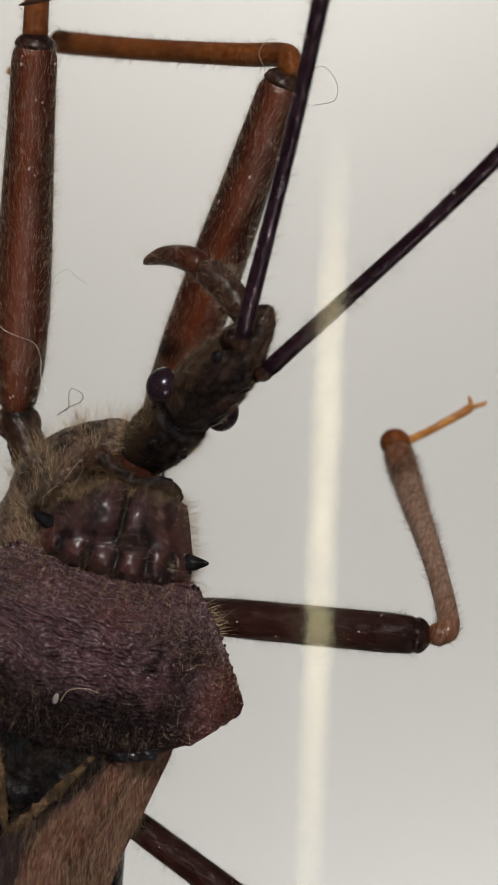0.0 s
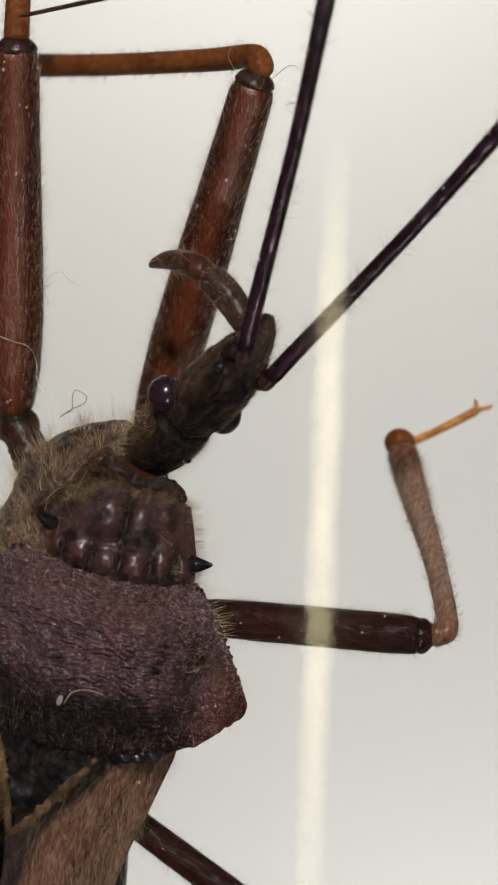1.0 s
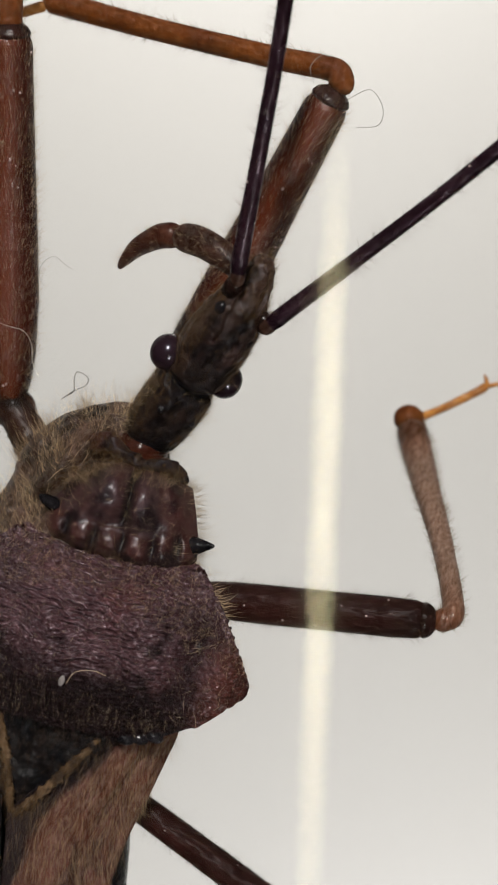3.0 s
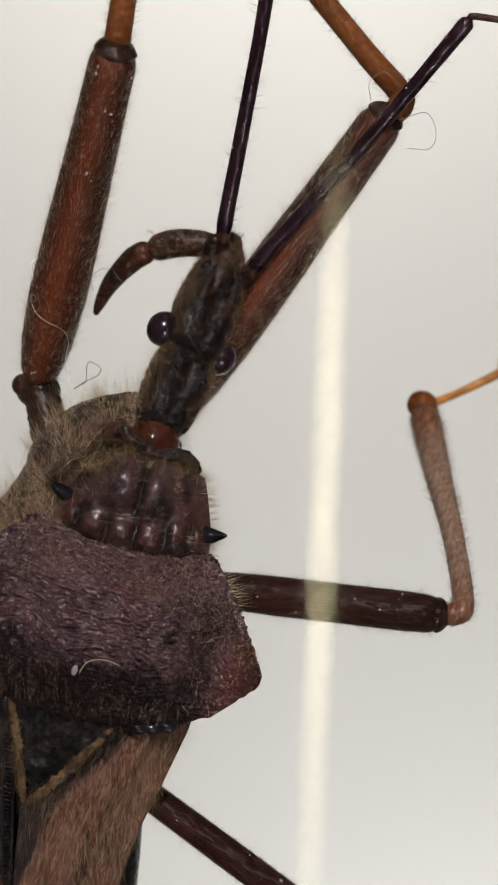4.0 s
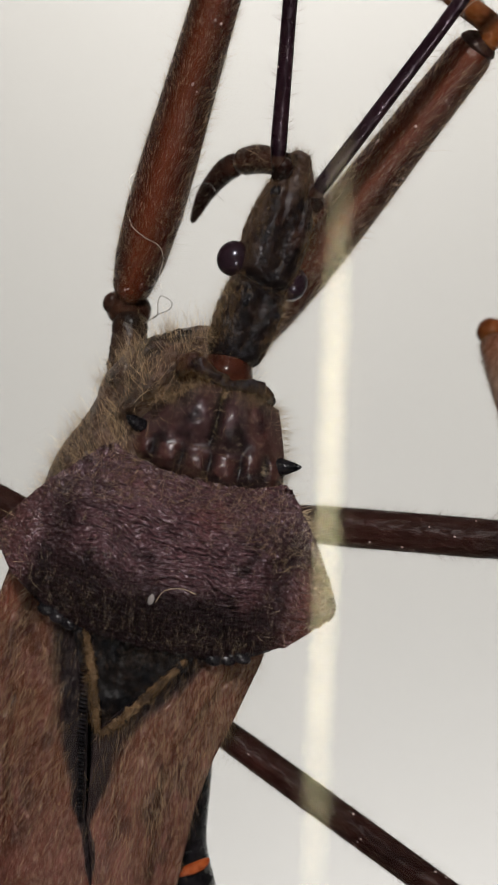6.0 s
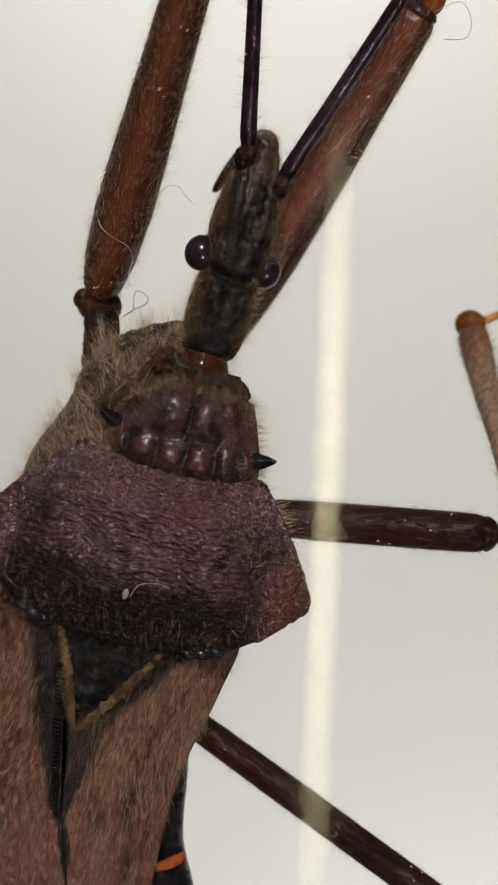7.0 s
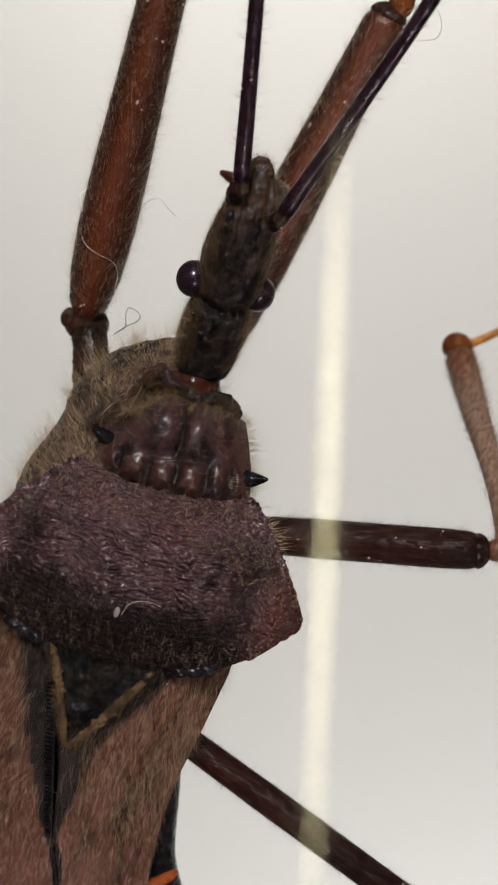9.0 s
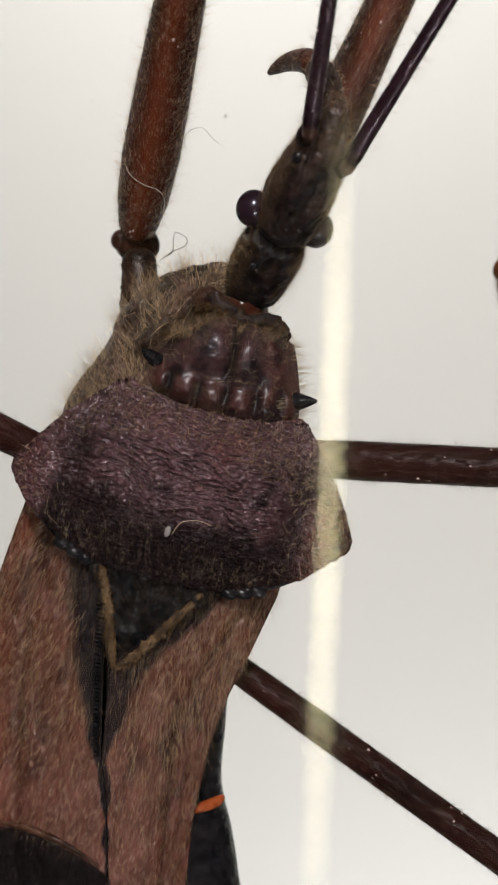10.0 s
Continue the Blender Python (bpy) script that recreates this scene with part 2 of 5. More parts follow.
def tube(points, radii, n=40, sides=18, wobble=0.0, flat=1.0):
    """A round bar of changing thickness along a path, closed and rounded at both ends."""
    path = curve(points, n)
    rad = np.interp(np.linspace(0, 1, n), np.linspace(0, 1, len(radii)), radii)
    tan = np.gradient(path, axis=0)
    tan /= np.linalg.norm(tan, axis=1)[:, None]
    up = np.array([0.0, 0.0, 1.0]) if abs(tan[0][2]) < 0.9 else np.array([1.0, 0, 0])
    # round off both ends
    length = np.r_[0, np.cumsum(np.linalg.norm(np.diff(path, axis=0), axis=1))]
    for k in range(n):
        e = min(length[k], length[-1] - length[k])
        if e < rad[k]:
            rad[k] *= math.sqrt(max(0.06, 1 - (1 - e / rad[k]) ** 2))
    verts = []
    ang = np.linspace(0, 2 * np.pi, sides, endpoint=False)
    for k in range(n):
        side = np.cross(tan[k], up)
        side /= np.linalg.norm(side)
        top = np.cross(side, tan[k])
        r = rad[k] * (1 + wobble * rng.normal(size=sides))
        verts.append(path[k] + np.cos(ang)[:, None] * side * r[:, None] + np.sin(ang)[:, None] * top * r[:, None] * flat)
    verts = np.vstack(verts)
    faces = [[k * sides + j, k * sides + (j + 1) % sides, (k + 1) * sides + (j + 1) % sides, (k + 1) * sides + j] for k in range(n - 1) for j in range(sides)]
    faces += [list(range(sides))[::-1], [(n - 1) * sides + j for j in range(sides)]]
    return verts, faces


def loft(sections, n=60, sides=48, power=2.0, shape=None):
    """A body from sections (y, x centre, z centre, half width, half height) set along y."""
    s = curve(sections, n)
    ang = np.linspace(0, 2 * np.pi, sides, endpoint=False)
    cx = np.sign(np.cos(ang)) * np.abs(np.cos(ang)) ** (2 / power)
    cz = np.sign(np.sin(ang)) * np.abs(np.sin(ang)) ** (2 / power)
    verts = np.vstack([np.c_[x + w * cx, np.full(sides, y), z + h * cz] for y, x, z, w, h in s])
    faces = [[k * sides + j, (k + 1) * sides + j, (k + 1) * sides + (j + 1) % sides, k * sides + (j + 1) % sides] for k in range(n - 1) for j in range(sides)]
    faces += [list(range(sides)), [(n - 1) * sides + j for j in range(sides)][::-1]]
    if s[0][0] < s[-1][0]:
        faces = [f[::-1] for f in faces]
    if shape is not None:
        verts = shape(verts)
    return verts, faces


def ball(centre, radii, rings=14, sides=20):
    verts, faces = [], []
    for i in range(rings + 1):
        a = np.pi * i / rings
        for j in range(sides):
            b = 2 * np.pi * j / sides
            verts.append((math.sin(a) * math.cos(b), math.sin(a) * math.sin(b), math.cos(a)))
    for i in range(rings):
        for j in range(sides):
            faces.append([i * sides + j, (i + 1) * sides + j, (i + 1) * sides + (j + 1) % sides, i * sides + (j + 1) % sides])
    return np.array(verts) * np.array(radii) + np.array(centre), faces


def sheet(xs, front, rear, top, thick, n=90, tuck=0.0):
    """A plate between a front and a rear edge, both functions of x, with a height top(x, y); a rounded underside closes it."""
    v = np.linspace(0, 1, n)
    X = np.repeat(xs[:, None], n, 1)
    Y = front(X) * (1 - v) + rear(X) * v
    Z = top(X, Y)
    m = len(xs)
    a = np.stack([X, Y, Z], -1).reshape(-1, 3)
    b = a.copy()
    cx, cy = X.mean(), Y.mean()
    b[:, 0], b[:, 1] = cx + (b[:, 0] - cx) * (1 - tuck), cy + (b[:, 1] - cy) * (1 - tuck)
    b[:, 2] -= thick
    idx = np.arange(m * n).reshape(m, n)
    q = np.stack([idx[:-1, :-1], idx[:-1, 1:], idx[1:, 1:], idx[1:, :-1]], -1).reshape(-1, 4)
    faces = q.tolist() + (q[:, ::-1] + m * n).tolist()
    rim = np.r_[idx[:, 0], idx[-1, 1:], idx[-2::-1, -1], idx[0, -2:0:-1]]
    k = m * n
    for i in range(len(rim)):
        p, r = rim[i], rim[(i + 1) % len(rim)]
        faces.append([int(p), int(r), int(r + k), int(p + k)])
    return np.vstack([a, b]), faces, m * n


def fbm(p, scale, octaves=3, seed=0.0):
    """Fractal noise at an array of points."""
    out = np.empty(len(p))
    for i, (x, y, z) in enumerate(np.asarray(p, float).tolist()):
        out[i] = noise.fractal(Vector((x * scale[0] + seed, y * scale[1], z * scale[2])), 1.0, 2.0, octaves)
    return out


def scatter(verts, faces, count, keep=None, up=False):
    """Points spread evenly over the faces, with their normals."""
    tri = np.array([(f[0], f[i], f[i + 1]) for f in faces for i in range(1, len(f) - 1)])
    a, b, c = verts[tri[:, 0]], verts[tri[:, 1]], verts[tri[:, 2]]
    nrm = np.cross(b - a, c - a)
    mid = verts.mean(0)
    if np.sum(nrm * ((a + b + c) / 3 - mid)) < 0:
        nrm = -nrm
    if up:
        nrm = nrm * np.where(nrm[:, 2:] < 0, -1, 1)
    area = np.linalg.norm(nrm, axis=1)
    k = rng.choice(len(tri), count, p=area / area.sum())
    r, s = rng.random(count), rng.random(count)
    flip = r + s > 1
    r[flip], s[flip] = 1 - r[flip], 1 - s[flip]
    p = a[k] + (b[k] - a[k]) * r[:, None] + (c[k] - a[k]) * s[:, None]
    n = nrm[k] / (area[k][:, None] + 1e-12)
    if keep is not None:
        ok = keep(p, n)
        p, n = p[ok], n[ok]
    return p, n


def hairs(p, n, length, lean, radius=0.005, curl=0.5, jitter=0.45):
    """Tapered curved hairs, three-sided. length: (least, most); lean: the way they are combed."""
    m = len(p)
    ln = rng.uniform(*length, m)[:, None]
    d = n + np.asarray(lean) + rng.normal(size=(m, 3)) * jitter
    d /= np.linalg.norm(d, axis=1)[:, None]
    bend = np.asarray(lean) * curl + rng.normal(size=(m, 3)) * curl * 0.6
    side = np.cross(d, rng.normal(size=(m, 3)))
    side /= np.linalg.norm(side, axis=1)[:, None]
    other = np.cross(d, side)
    rings = []
    for u, w in ((-0.04, 1.0), (0.5, 0.7)):
        c = p + d * ln * u + bend * ln * u * u
        for a in (0, 2.094, 4.189):
            rings.append(c + (side * math.cos(a) + other * math.sin(a)) * radius * w)
    rings.append(p + d * ln + bend * ln)
    verts = np.stack(rings, 1).reshape(-1, 3)
    o = (np.arange(m) * 7)[:, None]
    quads = np.vstack([o + np.array([[i, (i + 1) % 3, 3 + (i + 1) % 3, 3 + i]]) for i in range(3)])
    tris = np.vstack([o + np.array([[3 + i, 3 + (i + 1) % 3, 6]]) for i in range(3)])
    return verts, quads.tolist() + tris.tolist()


def thing(name, label, category, m):
    ob = new(name)
    ob.empty_display_size = 0.002
    ob.matrix_world = m
    return tagged(ob, label, category)


def box(x0, x1, y0, y1, z0, z1):
    v = [(x, y, z) for z in (z0, z1) for y in (y0, y1) for x in (x0, x1)]
    return np.array(v, float), [[0, 2, 3, 1], [4, 5, 7, 6], [0, 1, 5, 4], [2, 6, 7, 3], [0, 4, 6, 2], [1, 3, 7, 5]]


# ---- the place: white table, clear box floor, cover pane, tube lamp ----
def build_place():
    v, f = box(-700, 700, -700, 700, -330, -300)
    table = tagged(put("table", v, f, WHITE, smooth=False), "plain matt white table top far below the glass", "table", kind="structure")
    for name, z0, z1, mat, label in (("floor_pane", -1.0, 0.0, FLOOR_PANE, "clear dusty floor pane on which the bug stands"),
                                     ("cover_pane", 13.0, 14.0, PANE, "clear flat cover pane mirroring a yellowish lamp")):
        v, f = box(-150, 150, -170, 170, z0, z1)
        ob = tagged(put(name, v, f, mat, smooth=False), label, "glass pane", kind="structure")
        ob.visible_shadow = False
    for name, box_args in (("glass_side", (150, 154, -174, 174, -300, 14)), ("glass_side", (-154, -150, -174, 174, -300, 14)),
                           ("glass_side", (-150, 150, 170, 174, -300, 14)), ("glass_side", (-150, 150, -174, -170, -300, 14))):
        v, f = box(*box_args)
        ob = tagged(put(name, v, f, FLOOR_PANE, smooth=False), "clear side wall of the glazed box", "box wall", kind="structure")
        ob.visible_shadow = False
    for x in (-650, 650):
        for y in (-650, 650):
            put("table_leg", *box(x - 30, x + 30, y - 30, y + 30, -1050, -330), WHITE, table, smooth=False)
    for name, box_args, label in (("floor", (-2000, 2000, -2000, 2000, -1150, -1050), "plain pale floor of the room"), ("ceiling", (-2000, 2000, -2000, 2000, 1500, 1600), "plain white ceiling of the room"),
                                  ("wall_east", (2000, 2100, -2100, 2100, -1150, 1600), "plain white wall"), ("wall_west", (-2100, -2000, -2100, 2100, -1150, 1600), "plain white wall"),
                                  ("wall_north", (-2000, 2000, 2000, 2100, -1150, 1600), "plain white wall"), ("wall_south", (-2000, 2000, -2100, -2000, -1150, 1600), "plain white wall")):
        tagged(put(name, *box(*box_args), WHITE, smooth=False), label, name.split("_")[0], kind="structure")
    lamp = tagged(new("tube_lamp"), "slim warm white tube lamp on two posts above the box", "lamp")
    lamp.matrix_world = pose(0.0264, -0.03, 0.60, 0, 0, -2.3)
    v, f = tube([(0, -460, 0), (0, -200, 0), (0, 0, 0), (0, 150, 0)], [3.15, 3.15], 60, 32)
    put("tube", v, f, glow_material("tube_glow", (1.0, 0.90, 0.54), 14.0, 0.156, 0.050), lamp, "glowing warm white tube")
    v, f = box(-9, 9, -622, 562, 6, 18)
    put("fitting", v, f, WHITE, lamp, "white lamp fitting", smooth=False)
    for y in (-610, 550):
        v, f = box(-8, 8, y - 6, y + 6, -900, 6)
        put("post", v, f, WHITE, lamp, "white post standing on the table", smooth=False)


build_place()

# ---- the bug ----
bug = thing("assassin_bug", "large brown hairy assassin bug standing on the clear pane", "insect", pose(-2.264 * MM, -2.703 * MM, 0, 0, 0, -18))


def smooth(a, b, x):
    u = np.clip((x - a) / (b - a), 0, 1)
    return u * u * (3 - 2 * u)


def shade(zones, n):
    """Pigment per vertex: a ground colour, then zones of (colour, weight)."""
    col = np.tile(np.array(zones[0], float), (n, 1))
    for c, w in zones[1:]:
        w = np.clip(w, 0, 1)[:, None]
        col = col * (1 - w) + np.array(c) * w
    return col


def build_pronotum():
    xs = np.linspace(-1, 1, 400)
    xs = np.sign(xs) * (1 - (1 - np.abs(xs)) ** 1.25) * 3.39
    tooth = fbm(np.c_[xs, xs * 0, xs * 0], (7, 1, 1), 3)
    wob = dict(zip(np.round(xs, 6), tooth * 0.05))
    edge = lambda X: np.vectorize(lambda q: wob.get(round(float(q), 6), 0.0))(X)
    shear = lambda X: 0.07 * X
    front = lambda X: np.interp(np.abs(X), (0, 0.6, 1.3, 1.72, 1.88, 2.62, 3.05, 3.25, 3.35, 3.39), (1.87, 1.87, 2.0, 2.16, 2.06, 1.22, 0.60, 0.30, 0.17, 0.09)) + shear(X) + edge(X)
    rear = lambda X: np.interp(np.abs(X), (0, 1.0, 1.5, 2.1, 2.7, 2.95, 3.2, 3.33, 3.39), (-1.56, -1.55, -1.46, -1.2, -0.82, -0.56, -0.34, -0.20, -0.10)) + shear(X) + edge(X)

    def top(X, Y):
        y = Y - shear(X)
        ax = np.abs(X)
        z = 6.15 + 0.75 * np.clip(1 - (ax / 3.5) ** 2, 0, 1) ** 0.8
        z -= 0.75 * smooth(-0.5, -1.65, y) * (1 - smooth(1.8, 3.0, ax) * 0.5)
        z -= 0.85 * smooth(0.9, 2.15, y) * (1 - 0.5 * smooth(1.2, 2.4, ax))
        z -= 0.12 * np.exp(-((ax - 2.15 - 0.12 * y) / 0.35) ** 2) * smooth(2.2, 1.2, y)
        z += 0.10 * np.exp(-((ax - 2.75) / 0.3) ** 2)
        z -= 0.22 * smooth(0.35, 0.0, 3.33 - ax)
        p = np.stack([X, Y, X * 0], -1).reshape(-1, 3)
        # billowing wrinkles: rounded crests parted by sharp dark creases, running across the disc
        warp = 0.14 * fbm(p, (1.0, 1.0, 1), 2, 51.0)
        w = p + np.c_[warp, warp, warp * 0]
        wr = np.abs(fbm(w, (2.7, 8.6, 1), 2, 3.0)).reshape(X.shape)
        pit = np.abs(fbm(w, (6.4, 8.4, 1), 2, 9.0)).reshape(X.shape)
        fine = fbm(p, (11.0, 14.0, 1), 2, 19.0).reshape(X.shape)
        disc = smooth(2.3, 1.5, ax) * smooth(-1.1, -0.1, y)
        return z + 0.150 * np.minimum(wr, 0.5) * (0.25 + disc) + 0.105 * np.minimum(pit, 0.5) * (1.1 - 0.55 * disc) + 0.016 * fine - 0.05

    v, f, n = sheet(xs, front, rear, top, 0.32, 300, 0.05)
    x, y = v[:, 0], v[:, 1] - 0.07 * v[:, 0]
    ax = np.abs(x)
    mot = fbm(v, (0.9, 1.6, 1), 3, 5.0)
    col = shade([(0.074, 0.040, 0.047),
                 ((0.092, 0.040, 0.040), 0.7 * smooth(0.2, 0.8, mot)),
                 ((0.038, 0.020, 0.024), 0.75 * smooth(0.15, 0.7, -mot)),
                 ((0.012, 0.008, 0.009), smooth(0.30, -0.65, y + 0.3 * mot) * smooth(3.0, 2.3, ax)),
                 # shade of the side grooves, put into the colour along their dip
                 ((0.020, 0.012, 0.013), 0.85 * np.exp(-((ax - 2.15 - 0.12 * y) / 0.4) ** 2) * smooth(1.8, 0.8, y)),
                 ((0.012, 0.009, 0.010), 0.85 * smooth(0.0, 0.35, fbm(v, (3.0, 3.0, 1), 3, 143.0)) * smooth(0.9, 1.6, ax) * smooth(1.2, 0.4, y)),
                 ((0.090, 0.032, 0.022), 0.85 * smooth(2.25, 2.85, x) * smooth(1.3, 0.4, y)),
                 ((0.085, 0.040, 0.040), 0.8 * smooth(2.35, 2.85, -x)),
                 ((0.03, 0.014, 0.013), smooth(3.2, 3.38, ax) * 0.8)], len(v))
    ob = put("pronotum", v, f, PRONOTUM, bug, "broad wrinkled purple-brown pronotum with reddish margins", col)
    # beads on the side margins and two black calluses on the rear edge
    beads = []
    for s in (-1, 1):
        for q in np.linspace(1.75, 3.27, 15):
            q2 = q + rng.normal() * 0.02
            yy = float(np.interp(q2, (1.85, 2.62, 3.05, 3.25, 3.33), (2.08, 1.22, 0.60, 0.28, 0.05))) + 0.07 * s * q2
            beads.append(ball((s * (q2 - 0.015), yy - 0.01, 6.15 + rng.normal() * 0.02), (0.03, 0.045, 0.035), 6, 8))
    put("margin_beads", *join(*beads), DARK_FEMUR, ob, "row of dark beads on the margin", kind="stuff")
    for s in (-1, 1):
        pts = [(s * q, float(np.interp(q, (1.0, 1.5, 2.1, 2.7, 2.95), (-1.55, -1.46, -1.2, -0.82, -0.56))) + 0.07 * s * q, 6.0 - 0.08 * (q < 1.2)) for q in (1.1, 1.5, 1.9, 2.3, 2.7)]
        put("rear_rim", *tube(pts, [0.05, 0.09, 0.08, 0.06, 0.03], 40, 10, 0.08), BLACK, ob, "dark raised rim of the rear edge")
    knobs = [ball((s * x0 - 0.02, y0 + 0.07 * s * x0, 6.02), (0.19, 0.12, 0.11), 10, 14) for s in (-1, 1) for x0, y0 in ((1.42, -1.50), (1.68, -1.43), (1.95, -1.33))]
    put("rear_callus", *join(*knobs), BLACK, ob, "black shiny callus")
    p, nn = scatter(v[:n], [g for g in f if max(g) < n], 4000, lambda p, q: (p[:, 1] - 0.07 * p[:, 0] > np.interp(np.abs(p[:, 0]), (0, 1.5, 2.1, 2.7, 3.3), (-1.42, -1.32, -1.05, -0.68, 0.0))) & (rng.random(len(p)) < 0.30 + 0.40 * np.maximum(smooth(-0.2, -1.1, p[:, 1]), smooth(0.9, 1.6, p[:, 1]))), True)
    put("pubescence", *hairs(p, nn, (0.06, 0.14), (0.05, -1.1, 0.0), 0.0018, 0.8, 0.9), PALE_HAIR, ob, "short golden hairs combed backwards", kind="stuff")
    p, nn = scatter(v[:n], [g for g in f if max(g) < n], 6000, lambda p, q: (p[:, 1] > 1.25 - 0.25 * np.abs(p[:, 0])) & (rng.random(len(p)) < 0.75), True)
    put("front_hair", *hairs(p, nn, (0.09, 0.24), (0.1, 0.4, 0.0), 0.0030, 0.7, 0.8), SIDE_HAIR, ob, "longer golden hairs along the front edge", kind="stuff")
    p, nn = scatter(v, f, 26000, lambda p, q: (np.abs(p[:, 0]) > 2.0) & (np.hypot(q[:, 0], q[:, 1]) > 0.75))
    put("fringe", *hairs(p[:170], nn[:170], (0.15, 0.35), (0, -0.2, 0.2), 0.005), PALE_HAIR, ob, kind="stuff")
    u = rng.random(34)
    p = np.c_[np.interp(u, (0, 1), (2.12, 2.52)), np.interp(u, (0, 1), (1.90, 1.45)), 6.0 + 0 * u] + rng.normal(size=(34, 3)) * 0.035
    put("margin_tuft", *hairs(p, np.tile((0.9, 0.25, 0.1), (34, 1)), (0.12, 0.32), (0.5, 0.3, 0.1), 0.0050, 0.7, 0.5), WOOL, ob, "tuft of pale curved hairs at the margin", kind="stuff")
    put("flake", *ball((-0.07, -0.56, 6.93), (0.06, 0.11, 0.014), 8, 10), CHAFF, ob, "small pale flake stuck on the disc")
    put("loose_hair", *tube([(0.02, -0.60, 6.95), (0.12, -0.32, 7.02), (0.42, -0.18, 7.05), (0.72, -0.20, 7.03)], [0.008, 0.006], 24, 5), PALE_HAIR, ob)
    # front lobe with two shining humps, side lobules and a groove
    xs = np.linspace(-1.62, 1.62, 190)
    front = lambda X: 3.74 - 0.07 * np.abs(X / 1.1) ** 2.2 + 0.03 * X
    rear = lambda X: 1.66 - 0.02 * np.abs(X) + 0.12 * X
    mid = 0.1
    PITS = ((-1.10, 2.20), (-0.50, 2.14), (0.08, 2.20), (0.70, 2.28), (1.20, 2.46))

    def scale_x(Y):
        return np.interp(Y, (1.6, 2.3, 2.7, 3.3, 3.7, 4.0), (0.97, 0.96, 0.90, 0.74, 0.62, 0.50))

    def top(X, Y):
        ax = np.abs(X)
        z = 6.22 - 0.75 * (ax / 1.70) ** 3.2 - 0.32 * smooth(3.35, 4.05, Y) - 0.30 * smooth(2.1, 1.7, Y)
        for bx, by, sx, sy, h in ((0.30, 3.06, 0.36, 0.52, 0.50), (-0.58, 3.06, 0.50, 0.50, 0.50), (1.02, 3.04, 0.40, 0.55, 0.15), (-1.08, 2.56, 0.24, 0.22, 0.16),
                                  (-1.39, 2.20, 0.27, 0.27, 0.20), (-0.83, 2.16, 0.29, 0.28, 0.20), (-0.20, 2.14, 0.28, 0.24, 0.17), (0.40, 2.16, 0.30, 0.25, 0.19), (0.94, 2.30, 0.25, 0.28, 0.18), (1.42, 2.40, 0.20, 0.22, 0.16)):
            z = z + h * np.exp(-(((X - bx) / sx) ** 2 + ((Y - by) / sy) ** 2) ** 1.5)
        z = z - 0.22 * np.exp(-((X + 0.06 - 0.04 * np.sin(5 * Y)) / 0.08) ** 2) * smooth(2.5, 2.8, Y)
        for gx, gy in PITS:
            z = z - 0.13 * np.exp(-((X - gx) / 0.085) ** 2 - ((Y - gy) / 0.20) ** 2)
        p = np.stack([X, Y, X * 0], -1).reshape(-1, 3)
        return z + 0.022 * fbm(p, (2.6, 2.6, 1), 2, 31.0).reshape(X.shape) + 0.005 * fbm(p, (8, 9, 1), 2, 37.0).reshape(X.shape)

    v, f, n = sheet(xs, front, rear, top, 0.6, 150, 0.04)
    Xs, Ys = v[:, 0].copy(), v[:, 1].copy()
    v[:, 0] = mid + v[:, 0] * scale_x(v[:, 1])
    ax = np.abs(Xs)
    # where the groove and pits get their shade painted into the colour
    groove_shade = np.exp(-((Xs + 0.06 - 0.04 * np.sin(5 * Ys)) / 0.13) ** 2) * smooth(2.3, 2.7, Ys)
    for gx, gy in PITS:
        groove_shade = groove_shade + np.exp(-((Xs - gx) / 0.13) ** 2 - ((Ys - gy) / 0.34) ** 2)
    mot = fbm(v, (1.7, 1.7, 1), 3, 77.0)
    col = shade([(0.044, 0.021, 0.025),
                 ((0.056, 0.022, 0.019), 0.7 * smooth(0.0, 0.5, mot)),
                 ((0.050, 0.015, 0.011), 0.85 * smooth(2.56, 2.40, Ys + 0.15 * mot)),
                 ((0.054, 0.017, 0.012), 0.8 * smooth(0.60, 0.90, Xs + 0.15 * mot)),
                 ((0.012, 0.010, 0.012), np.minimum(1, 1.1 * groove_shade)),
                 ((0.014, 0.010, 0.012), 0.9 * smooth(0.02, 0.36, -mot)),
                 ((0.03, 0.020, 0.014), smooth(3.5, 3.85, Ys) * 0.8)], len(v))
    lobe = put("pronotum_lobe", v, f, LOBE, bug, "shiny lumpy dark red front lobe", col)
    for tip, base, r in (((1.90, 2.70, 5.95), (1.30, 2.50, 5.62), 0.16), ((-1.66, 2.60, 6.02), (-1.26, 2.48, 5.70), 0.115)):
        b, t = np.array(base), np.array(tip)
        put("spine", *tube([b, b + (t - b) * 0.35, b + (t - b) * 0.7, t], [r * 1.7, r * 1.15, 0.11, 0.025], 28, 16, 0.05), BLACK, lobe, "black pointed spine")
    p, nn = scatter(v[:n], [g for g in f if max(g) < n], 3600, lambda p, q: (rng.random(len(p)) < 0.22 + 0.3 * (p[:, 1] > 3.45)), True)
    put("pubescence", *hairs(p, nn, (0.07, 0.20), (0.0, 0.3, 0.0), 0.0026, 0.6, 0.9), PALE_HAIR, lobe, "sparse golden hairs", kind="stuff")
    p, nn = scatter(v, f, 30000, lambda p, q: (p[:, 0] > 0.75) & (np.hypot(q[:, 0], q[:, 1]) > 0.9))
    put("side_fringe", *hairs(p[:500], nn[:500], (0.12, 0.30), (0.5, 0.2, 0.0), 0.0034, 0.4, 0.5), PALE_HAIR, lobe, "pale hair fringe of the lobe's edge", kind="stuff")
